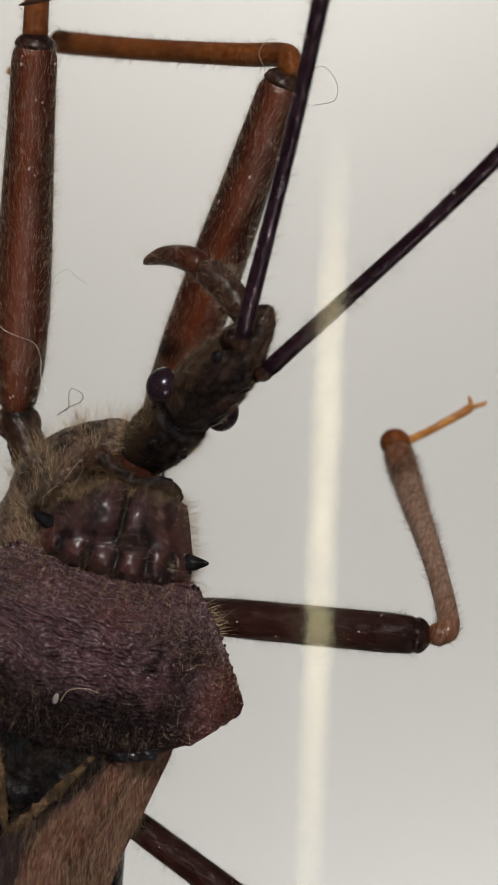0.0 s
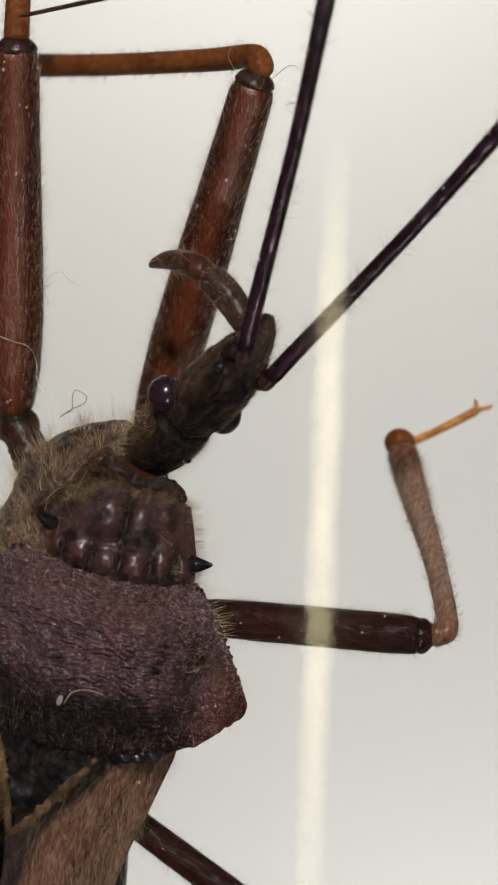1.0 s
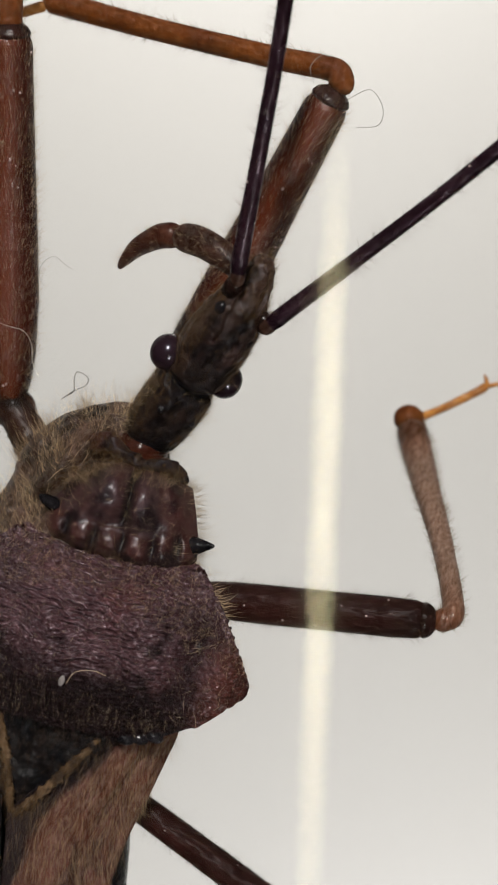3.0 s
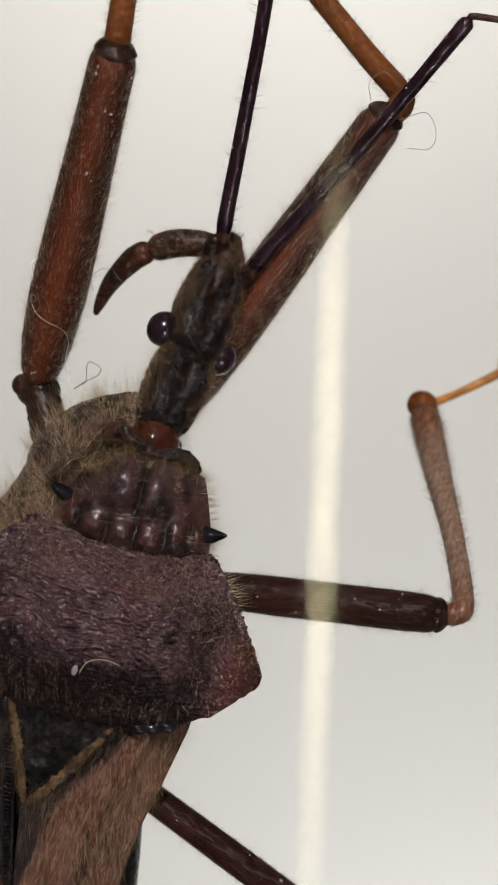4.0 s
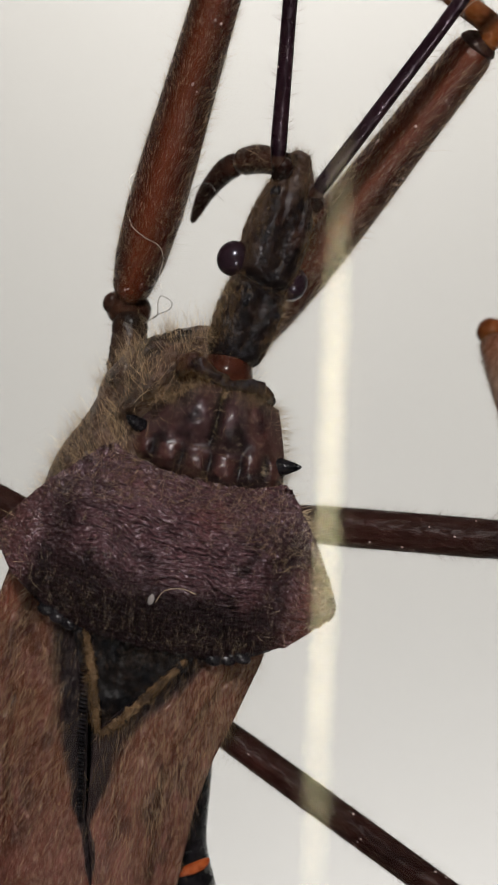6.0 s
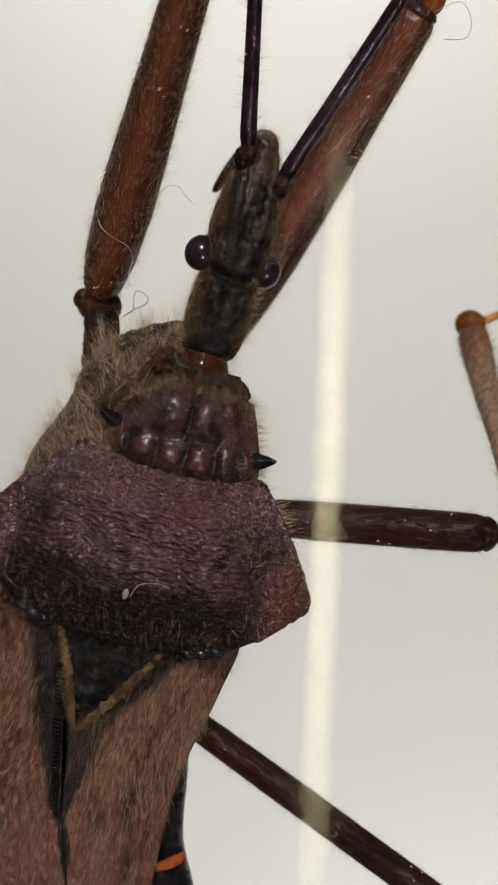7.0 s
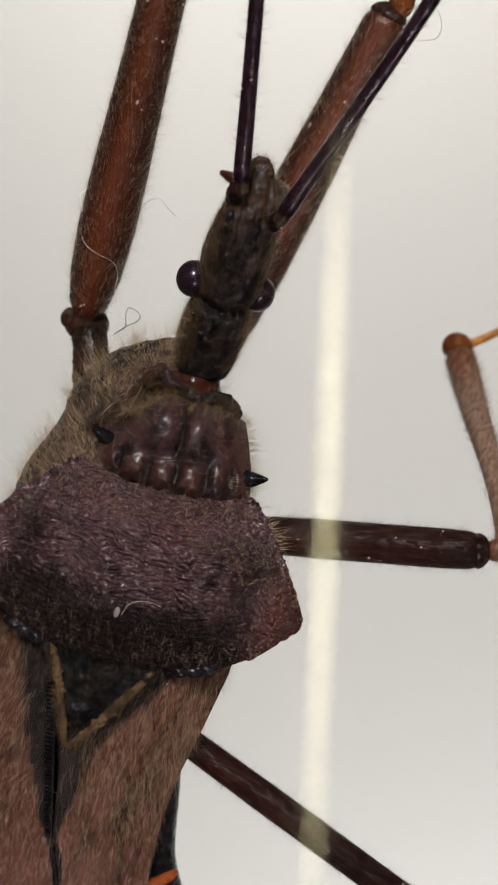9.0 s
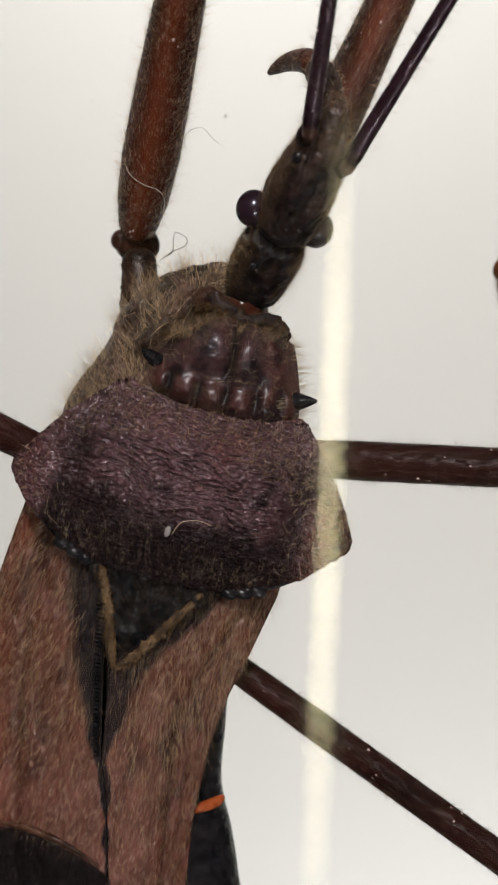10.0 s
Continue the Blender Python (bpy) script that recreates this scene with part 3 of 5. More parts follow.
    put("long_fringe", *hairs(p[1200:1270], nn[1200:1270], (0.35, 0.65), (0.5, 0.2, 0.2), 0.0032, 0.4, 0.4), PALE_HAIR, lobe, kind="stuff")
    # a brow of combed golden hairs over the outer corner and along the collar
    u = rng.random(200)
    brow = np.c_[np.interp(u, (0, 0.35, 0.7, 1), (-1.62, -1.25, -0.75, -0.1)), np.interp(u, (0, 0.35, 0.7, 1), (2.75, 3.15, 3.50, 3.62)), np.interp(u, (0, 0.35, 0.7, 1), (5.65, 5.95, 6.12, 6.10))] + rng.normal(size=(200, 3)) * np.array((0.14, 0.12, 0.04))
    put("brow", *hairs(brow, np.tile((0.1, 0.2, 0.9), (200, 1)), (0.16, 0.34), (0.8, 0.4, -0.2), 0.0032, 0.5, 0.6), HAIR, lobe, "brow of combed golden hairs", kind="stuff")
    # collar with a knob at each side
    ring, faces = tube([(-1.18, 3.50, 4.8), (-0.98, 3.86, 5.55), (-0.74, 4.00, 5.86), (-0.46, 3.92, 6.00), (-0.18, 3.82, 6.04), (0.08, 3.76, 6.02), (0.34, 3.84, 6.04), (0.58, 3.90, 5.94), (0.76, 3.80, 5.72), (0.74, 3.62, 5.2)], [0.14, 0.19, 0.19, 0.15, 0.13, 0.12, 0.13, 0.15, 0.16, 0.13], 130, 24)
    ring = ring + (fbm(ring, (5, 5, 5), 3)[:, None]) * 0.05
    mot = fbm(ring, (2.5, 2.5, 2.5), 3, 91.0)
    tone = shade([(0.020, 0.014, 0.014), ((0.050, 0.018, 0.014), 0.8 * smooth(-0.35, -0.75, ring[:, 0] + 0.2 * mot)), ((0.010, 0.009, 0.011), 0.8 * smooth(0.0, 0.4, mot))], len(ring))
    collar = put("collar", ring, faces, HEAD, bug, "knobbed dark hairy collar", tone)
    put("knob", *ball((0.88, 3.74, 5.70), (0.15, 0.12, 0.12)), BLACK, collar, "black shiny knob")
    put("knob", *ball((-0.93, 3.92, 5.66), (0.22, 0.19, 0.16)), RED_LUMP, collar, "dark red lumpy knob")
    p, nn = scatter(ring, faces, 1300, lambda p, q: q[:, 2] > 0)
    put("pubescence", *hairs(p, nn, (0.10, 0.24), (0.2, -0.7, 0.0), 0.0036, 0.4, 0.6), HAIR, collar, kind="stuff")


def build_fork():
    """Golden hairs combed along the fork between the collar and the two humps."""
    pts = []
    for a, b, m in (((0.10, 3.62), (-0.62, 3.60), 260), ((0.10, 3.62), (0.66, 3.62), 220), ((0.10, 3.64), (0.02, 3.30), 90), ((-0.62, 3.55), (-1.15, 3.15), 200)):
        u = rng.random(m)[:, None]
        pts.append(np.c_[np.array(a) * (1 - u) + np.array(b) * u, np.full(m, 6.06)])
    p = np.vstack(pts) + rng.normal(size=(sum(len(q) for q in pts), 3)) * np.array((0.05, 0.05, 0.03))
    put("fork_hair", *hairs(p, np.tile((0.0, 0.1, 0.6), (len(p), 1)), (0.10, 0.26), (0.3, -0.5, -0.1), 0.0034, 0.6, 0.7), SIDE_HAIR, bug, "golden hairs combed over the collar's fork", kind="stuff")


def build_trunk():
    # side plates of the prothorax and the thorax beneath
    sec = [(4.82, -0.66, 4.5, 0.06, 0.06), (4.78, -0.68, 4.5, 0.26, 0.26), (4.62, -0.72, 4.45, 0.56, 0.55), (4.32, -0.78, 4.4, 0.94, 0.90), (3.9, -0.80, 4.3, 1.32, 1.22), (3.3, -0.74, 4.2, 1.68, 1.55), (2.6, -0.66, 4.1, 1.82, 1.75), (1.4, -0.45, 4.0, 2.45, 1.95), (0.2, -0.2, 3.8, 2.75, 1.95), (-1.6, -0.3, 3.6, 2.45, 1.7), (-3.0, -0.4, 3.5, 2.1, 1.6)]
    v, f = loft(sec, 150, 110)
    v = v + fbm(v, (1.3, 1.3, 1.3), 3, 2.0)[:, None] * np.array([0.06, 0.06, 0.08]) + fbm(v, (2.6, 2.6, 2.6), 3, 8.0)[:, None] * np.array([0.05, 0.05, 0.13]) + fbm(v, (6.0, 6.0, 6.0), 2, 18.0)[:, None] * np.array([0.015, 0.015, 0.03])
    a, b = np.array((-1.75, 2.75)), np.array((-1.05, 3.95))
    along = np.clip((v[:, :2] - a) @ (b - a) / ((b - a) @ (b - a)), 0, 1)
    away = np.linalg.norm(v[:, :2] - a - along[:, None] * (b - a), axis=1)
    v[:, 2] += (v[:, 2] > 4.2) * (0.26 * np.exp(-(away / 0.17) ** 2) - 0.20 * np.exp(-((away - 0.42) / 0.18) ** 2))
    ob = put("thorax", v, f, BODY, bug, "greyish brown densely hairy thorax side")
    tufted = lambda p: fbm(p, (1.9, 1.9, 1.9), 2, 15.0) + 0.20 * rng.normal(size=len(p)) > 0.10
    p, nn = scatter(v, f, 20000, lambda p, q: (q[:, 2] > -0.25) & ((p[:, 0] < -1.0) | (p[:, 1] > 3.4) | (p[:, 0] > 1.3)))
    ok = tufted(p)
    p, nn = p[ok], nn[ok]
    put("pubescence", *hairs(p, nn, (0.12, 0.30), (-0.5, 0.9, -0.2), 0.0030, 0.9, 0.55), SIDE_HAIR, ob, "dense golden wool", kind="stuff")
    p, nn = scatter(v, f, 12000, lambda p, q: (q[:, 2] > -0.3) & ((p[:, 0] < -1.0) | (p[:, 1] > 3.4) | (p[:, 0] > 1.3)))
    ok = tufted(p) | (rng.random(len(p)) < 0.2)
    p, nn = p[ok], nn[ok]
    put("long_wool", *hairs(p, nn, (0.18, 0.46), (-0.1, 0.5, 0.0), 0.0030, 1.0, 0.8), WOOL, ob, "longer pale wool", kind="stuff")
    # neck membrane between collar and head
    v, f = loft([(3.3, -0.08, 5.0, 0.56, 0.5), (3.75, -0.08, 5.14, 0.55, 0.60), (4.02, -0.07, 5.20, 0.53, 0.62), (4.22, -0.07, 5.22, 0.47, 0.54), (4.42, -0.07, 5.24, 0.36, 0.40), (4.56, -0.07, 5.24, 0.2, 0.2)], 40, 40)
    put("neck", v, f, RED, bug, "smooth red-brown neck membrane")
    # front hip of the lifted leg, along its own +y; it swings with the thigh
    v, f = tube([(0, -0.1, 0), (0, 0.5, 0.08), (0, 1.1, 0.04), (0, 1.72, -0.05)], [0.44, 0.42, 0.38, 0.36], 24, 18, 0.03)
    coxa = put("coxa", v, f, HIP, bug, "short hairy front hip")
    p, nn = scatter(v, f, 240)
    put("pubescence", *hairs(p, nn, (0.08, 0.22), (-0.1, 0.2, 0.2), 0.0024, 0.3, 0.6), HAIR, coxa, kind="stuff")
    v, f = tube([(-0.6, 3.2, 2.6), (-0.4, 4.0, 2.2), (-0.13, 4.7, 2.05)], [0.42, 0.42, 0.34], 20, 16)
    put("coxa", v, f, HIP, bug, "short hairy front hip")
    return coxa


build_pronotum()
build_fork()
front_coxa_a = build_trunk()


def build_abdomen():
    sec = [(-1.4, -0.3, 3.9, 2.1, 1.2), (-2.6, -0.35, 3.9, 2.2, 1.2), (-4.1, -0.15, 3.8, 2.35, 1.2), (-5.3, 0.25, 3.75, 2.25, 1.25), (-6.2, 0.55, 3.7, 2.46, 1.25), (-7.2, 0.85, 3.65, 2.66, 1.3), (-9.0, 1.45, 3.6, 2.9, 1.3), (-11.5, 2.2, 3.5, 2.6, 1.2), (-13.6, 2.8, 3.7, 1.4, 1.0), (-14.3, 3.05, 3.6, 0.4, 0.4)]
    v, f = loft(sec, 90, 48, 2.4)
    ob = put("abdomen", v, f, BLACK, bug, "black abdomen showing beside the wings")
    s = curve(sec, 200)
    for y0 in (-3.1, -5.72, -8.2, -10.6):
        for side in (1, -1):
            k = int(np.argmin(np.abs(s[:, 0] - y0)))
            pts = []
            for n, a in enumerate((56, 46, 36, 26, 16)):
                r = math.radians(a)
                pts.append((s[k][1] + side * s[k][3] * math.cos(r) ** 0.83, s[k][0] - 0.26 + 0.11 * n, s[k][2] + s[k][4] * math.copysign(abs(math.sin(r)) ** 0.83, r)))
            put("band", *tube(pts, [0.05, 0.10, 0.12, 0.11, 0.05], 30, 10, 0.05), ORANGE, ob, "orange band on the abdomen margin")


def build_scutellum():
    # dark triangle with an ochre hairy ridge down each side
    xs = np.linspace(-1.35, 1.05, 60)
    tipx = -0.22
    rear = lambda X: np.interp(X, (-1.35, tipx - 0.12, tipx + 0.12, 1.05), (-1.7, -3.62, -3.62, -1.65))
    top = lambda X, Y: 6.05 - 0.14 * (-1.4 - Y) - 0.2 * np.exp(-((X - tipx) / 0.4) ** 2) + 0.13 * fbm(np.stack([X, Y, X * 0], -1).reshape(-1, 3), (3, 3, 1), 3, 7.0).reshape(X.shape)
    v, f, n = sheet(xs, lambda X: X * 0 - 1.3, rear, top, 0.35, 60)
    ob = put("scutellum", v, f, MATT_BLACK, bug, "black triangular scutellum")
    for pts in ([(0.95, -1.5, 6.02), (0.5, -2.35, 5.98), (0.05, -3.1, 5.9), (-0.25, -3.5, 5.78)], [(-1.18, -1.5, 6.02), (-0.82, -2.2, 5.98), (-0.5, -2.95, 5.9), (-0.28, -3.5, 5.78)]):
        v, f = tube(pts, [0.05, 0.085, 0.080, 0.055], 70, 14, 0.30, 0.7)
        rd = put("ridge", v, f, OCHRE, ob, "ochre hairy ridge")
        p, nn = scatter(v, f, 700, lambda p, q: (q[:, 2] > -0.1) & (fbm(p, (2.2, 2.2, 1), 2, 15.0) > -0.25))
        put_hair(rd, p, nn, (0.08, 0.24), (0.0, -0.8, 0.0), HAIR, 0.0030)
    p, nn = scatter(*sheet(xs, lambda X: X * 0 - 1.3, rear, top, 0.35, 30)[:2], 3000, lambda p, q: (q[:, 2] > 0.5) & (rng.random(len(p)) < 0.30 + 0.70 * smooth(-2.1, -1.7, p[:, 1]) * smooth(0.7, 0.3, np.abs(p[:, 0] - 0.05))))
    put("pubescence", *hairs(p, nn, (0.08, 0.20), (0.0, -0.8, 0.0), 0.0026, 0.6, 0.9), BROWN_HAIR, ob, kind="stuff")


def put_hair(parent, p, nn, length, lean, mat, radius=0.006):
    """Hairs of a sub-part go under the same part."""
    top = parent.parent if parent.parent and parent.parent.parent else parent
    put("pubescence", *hairs(p, nn, length, lean, radius, 0.3, 0.6), mat, top, kind="stuff")


def build_wings():
    def wing(name, left, y1, label, side):
        n, m = 260, 110
        y = np.linspace(-0.85, y1, n)
        groove = np.interp(-y, (1.25, 1.6, 3.5, 5.2, 6.1, 8.0, 12.5), (0.9, 0.8, -0.35, 0.02, 0.42, 1.05, 2.4))
        groove_l = np.interp(-y, (1.25, 1.6, 3.5, 5.2, 6.1, 8.0, 12.5), (-1.2, -1.1, -0.5, 0.0, 0.40, 1.03, 2.4))
        outer_r = np.interp(-y, (1.25, 2.6, 3.4, 4.5, 6.0, 7.5, 12.5), (2.36, 2.18, 2.05, 2.0, 2.14, 2.45, 3.9))
        outer_l = np.interp(-y, (0.85, 2.4, 3.6, 5.0, 7.4, 12.5), (-3.0, -3.06, -2.86, -2.55, -2.0, 0.2))
        a, b = (outer_l, groove_l) if left else (groove, outer_r)
        u = np.linspace(0, 1, m)
        X = a[:, None] * (1 - u) + b[:, None] * u
        Y = np.repeat(y[:, None], m, 1)
        w = u if left else 1 - u  # 1 at the midline
        Z = 5.12 + 0.62 * (1 - (1 - w[None, :]) ** 2.2) + 0.05 * np.minimum(0, Y + 3)
        Z = Z - 0.10 * np.exp(-((w[None, :] - 0.30) / 0.05) ** 2) + (0.05 if not left else 0.0)
        Z = Z - 0.08 * np.exp(-((w[None, :] - 0.72) / 0.04) ** 2) * smooth(-6.0, -3.0, Y)
        p = np.stack([X, Y, X * 0], -1).reshape(-1, 3)
        grain = fbm(p, (3.2, 1.5, 1), 3, 11.0).reshape(X.shape)
        fold = fbm(p, (0.9, 0.5, 1), 2, 41.0).reshape(X.shape)
        Z = Z + 0.025 * grain + 0.05 * fold + 0.07 * np.minimum(np.abs(fbm(p, (3.2, 1.9, 1), 3, 61.0)), 0.5).reshape(X.shape)
        top = np.stack([X, Y, Z], -1).reshape(-1, 3)
        bot = top - np.array([0, 0, 0.14])
        idx = np.arange(n * m).reshape(n, m)
        q = np.stack([idx[:-1, :-1], idx[1:, :-1], idx[1:, 1:], idx[:-1, 1:]], -1).reshape(-1, 4)
        k = n * m
        faces = q.tolist() + (q[:, ::-1] + k).tolist()
        rim = np.r_[idx[:, 0], idx[-1, 1:], idx[-2::-1, -1], idx[0, -2:0:-1]]
        for i in range(len(rim)):
            s, t = int(rim[i]), int(rim[(i + 1) % len(rim)])
            faces.append([s, s + k, t + k, t])
        v = np.vstack([top, bot])
        W = np.tile(np.repeat(w[None, :], n, 0).ravel(), 2)
        yy = v[:, 1]
        g = np.tile(grain.ravel(), 2)
        fo = np.tile(fold.ravel(), 2)
        seam = np.abs(v[:, 0] - np.interp(-yy, -y, b if left else a))
        rag = fbm(v, (2.2, 1.2, 0.0), 3, 97.0)
        reach = np.interp(yy, (-8.5, -6.5, -5.2, -3.6, -2.0, -1.0), (0.04, 0.08, 0.20, 0.56, 0.74, 0.80) if left else (0.03, 0.04, 0.12, 0.58, 0.56, 0.46))
        dark = smooth(1.25, 0.75, (seam + 0.10 * rag) / reach)
        blot = fbm(v, (1.1, 0.55, 0.0), 3, 83.0)
        col = shade([(0.092, 0.040, 0.026),
                     ((0.032, 0.014, 0.012), 0.85 * smooth(0.0, 0.4, blot)),
                     ((0.088, 0.033, 0.018), 0.8 * smooth(0.1, 0.6, fo)),
                     ((0.135, 0.062, 0.040), 0.55 * smooth(0.1, 0.7, g)),
                     ((0.140, 0.072, 0.054), 0.55 * smooth(-4.5, -6.0, yy) * smooth(0.25, 0.6, W)),
                     ((0.140, 0.070, 0.056), 0.7 * smooth(0.08, 0.45, fbm(v, (2.0, 1.3, 0.0), 4, 121.0))),
                     # the carved groove's shade, painted along its line
                     ((0.065, 0.024, 0.018), 0.7 * np.exp(-((W - 0.30) / 0.04) ** 2)),
                     ((0.013, 0.012, 0.014), np.clip(dark * (1.0 if left else 0.95), 0, 1)),
                     ((0.13, 0.042, 0.025), 0.6 * smooth(0.28, 0.1, W) * (1.0 if left else 0.0)),
                     ((0.05, 0.02, 0.016), 0.7 * smooth(0.05, 0.0, W))], len(v))
        if left:
            edge = -7.42 + 0.30 * (1 - ((W - 0.5) / 0.5) ** 2)
            col = col * (1 - smooth(edge + 0.03, edge - 0.1, yy))[:, None] + np.array((0.008, 0.007, 0.008)) * smooth(edge + 0.03, edge - 0.1, yy)[:, None]
        ob = put(name, v, faces, WING, bug, label, col)
        if left:
            rimline = []
            for e in np.linspace(0.06, 0.94, 15):
                ye = -7.40 + 0.30 * (1 - ((e - 0.5) / 0.5) ** 2)
                rimline.append((np.interp(-ye, -y, a) * (1 - e) + np.interp(-ye, -y, b) * e, ye, 5.12 + 0.62 * (1 - (1 - e) ** 2.2) - 0.18))
            put("membrane_edge", *tube(rimline, [0.03, 0.06, 0.07, 0.06, 0.03], 60, 10, 0.05), JOINT, ob, "shining raised edge of the membrane")
        p, nn = scatter(top, q.tolist(), 5600, lambda p, c: (c[:, 2] > 0.3) & (p[:, 1] > (-7.2 if left else -9)) & (rng.random(len(p)) < 0.35 + 0.65 * smooth(-6.5, -3.5, p[:, 1])) & ((np.abs(p[:, 0] - np.interp(-p[:, 1], -y, b if left else a)) > np.interp(p[:, 1], (-5.2, -3.6, -2.0), (0.12, 0.45, 0.6))) | (rng.random(len(p)) < 0.3)), True)
        put("pubescence", *hairs(p, nn, (0.10, 0.24), (0.25 * side, -1.4, 0.0), 0.0027, 1.0, 1.0), WING_HAIR, ob, "short pale hairs combed backwards", kind="stuff")
        return ob

    wing("forewing", True, -12.3, "leathery brown forewing with a black membrane", -1)
    right = wing("forewing", False, -12.3, "leathery brown forewing folded over the abdomen", 1)
    # the beaded dark seam where the wings meet
    y = np.linspace(-1.9, -5.1, 42)
    beads = [ball((float(np.interp(-q, (1.9, 2.9, 3.5, 5.2), (-0.98, -0.66, -0.50, 0.0))) - 0.1, q, 5.86), (0.10 - 0.015 * abs(q + 3), 0.030, 0.06), 6, 8) for q in y]
    put("seam_beads", *join(*beads), BLACK, right, "black beaded seam between the wings", kind="stuff")


build_abdomen()
build_wings()
build_scutellum()


# ---- head, antennae, rostrum: each with its base at its own origin ----
def build_head():
    sec = [(-0.04, 0, -0.04, 0.30, 0.30), (0.04, 0, -0.02, 0.45, 0.41), (0.18, 0, 0.02, 0.54, 0.48), (0.5, 0, 0.07, 0.60, 0.53), (1.0, 0, 0.14, 0.63, 0.55), (1.4, 0, 0.20, 0.61, 0.53), (1.62, 0, 0.24, 0.58, 0.49),
           (1.95, 0, 0.27, 0.61, 0.52), (2.5, 0, 0.30, 0.66, 0.52), (3.1, 0, 0.33, 0.62, 0.50), (3.55, 0, 0.35, 0.53, 0.45), (3.9, 0, 0.33, 0.40, 0.39), (4.25, 0, 0.28, 0.29, 0.31), (4.45, 0, 0.23, 0.21, 0.23), (4.57, 0, 0.18, 0.11, 0.12)]
    v, f = loft(sec, 230, 110, 2.3)
    x, y, up = v[:, 0].copy(), v[:, 1].copy(), v[:, 2] > np.interp(v[:, 1], [q[0] for q in sec], [q[2] for q in sec])
    furrow = np.exp(-((y - 1.50 - 0.34 * np.abs(x)) / 0.10) ** 2) * up
    v[:, 2] -= 0.17 * furrow
    v[:, 2] -= 0.05 * np.exp(-(x / 0.10) ** 2) * up * smooth(0.1, 0.5, y) * smooth(1.5, 1.2, y)
    v[:, 2] -= 0.07 * np.exp(-((np.abs(x) - 0.20) / 0.06) ** 2) * up * smooth(2.6, 3.1, y) * smooth(4.5, 4.1, y)
    v[:, 2] += 0.10 * np.exp(-((np.abs(x) - 0.30) / 0.16) ** 2 - ((y - 1.05) / 0.25) ** 2) * up
    v[:, 2] += 0.07 * np.exp(-((np.abs(x) - 0.30) / 0.17) ** 2 - ((y - 2.7) / 0.6) ** 2) * up
    v[:, 2] -= 0.06 * np.exp(-(x / 0.13) ** 2 - ((y - 2.25) / 0.45) ** 2) * up
    rough = fbm(v, (5.0, 5.0, 5.0), 4, 1.0)
    grain = fbm(v, (13.0, 13.0, 13.0), 2, 5.0)
    v = v + rough[:, None] * np.array([0.025, 0.02, 0.038]) + grain[:, None] * np.array([0.005, 0.005, 0.009])
    blot = fbm(v, (2.3, 2.3, 2.3), 3, 61.0)
    col = shade([(0.010, 0.008, 0.008),
                 ((0.038, 0.025, 0.017), 0.8 * smooth(0.32, 0.60, np.abs(x) + 0.25 * blot) * smooth(1.5, 2.0, y)),
                 ((0.048, 0.026, 0.017), 0.75 * smooth(3.2, 3.9, y + 0.5 * blot)),
                 ((0.026, 0.018, 0.014), 0.6 * smooth(0.1, 0.55, blot)),
                 ((0.040, 0.017, 0.011), 0.6 * np.exp(-((np.abs(x) - 0.25) / 0.13) ** 2 - ((y - 2.7) / 0.35) ** 2)),
                 ((0.006, 0.005, 0.006), 0.9 * smooth(0.05, 0.40, -blot) * up),
                 # shade inside the cross furrow, painted as near black
                 ((0.005, 0.005, 0.006), np.clip(1.2 * furrow, 0, 1)),
                 ((0.006, 0.006, 0.008), 0.8 * smooth(0.5, 0.1, y) * up)], len(v))
    head = put("head", v, f, HEAD, bug, "long dark hairy head with a cross furrow", col)
    for s in (-1, 1):
        put("compound_eye", *ball((s * 0.665, 1.95, 0.16), (0.325, 0.36, 0.37), 24, 36), EYE_MAT, head, "glossy dark maroon eye")
        put("ocellus", *ball((s * 0.34, 1.06, 0.74), (0.075, 0.075, 0.05), 10, 14), BLACK, head, "small shining ocellus")
        by = 4.125 if s < 0 else 3.743
        put("antennal_tubercle", *tube([(s * 0.36, by - 0.50, 0.45), (s * 0.42, by - 0.25, 0.62), (s * 0.455, by - 0.04, 0.80)], [0.15, 0.19, 0.165], 22, 16, 0.06), KNEE, head, "knobbed base of an antenna")
        put("frontal_boss", *ball((s * 0.40, by - 0.72, 0.62), (0.13, 0.16, 0.14), 10, 14), BLACK, head, "shining black boss behind the antenna")
    p, nn = scatter(v, f, 17000, lambda p, q: (q[:, 2] > -0.4) & (rng.random(len(p)) < 0.12 + 0.40 * (p[:, 1] < 1.3) * (np.abs(p[:, 0]) > 0.28) + 0.5 * (np.abs(p[:, 0]) > 0.42) + 0.35 * (p[:, 1] > 3.4)))
    put("pubescence", *hairs(p, nn, (0.05, 0.12), (0.0, 1.8, 0.0), 0.0020, 0.5, 0.6), HAIR, head, "short golden head hairs", kind="stuff")
    p, nn = scatter(v, f, 2600, lambda p, q: (np.abs(q[:, 2]) < 0.55) & ((p[:, 1] < 1.5) | (rng.random(len(p)) < 0.25)))
    put("long_bristles", *hairs(p, nn, (0.18, 0.42), (0.0, 0.2, 0.1), 0.0020, 0.5, 0.4), PALE_HAIR, head, kind="stuff")
    return head


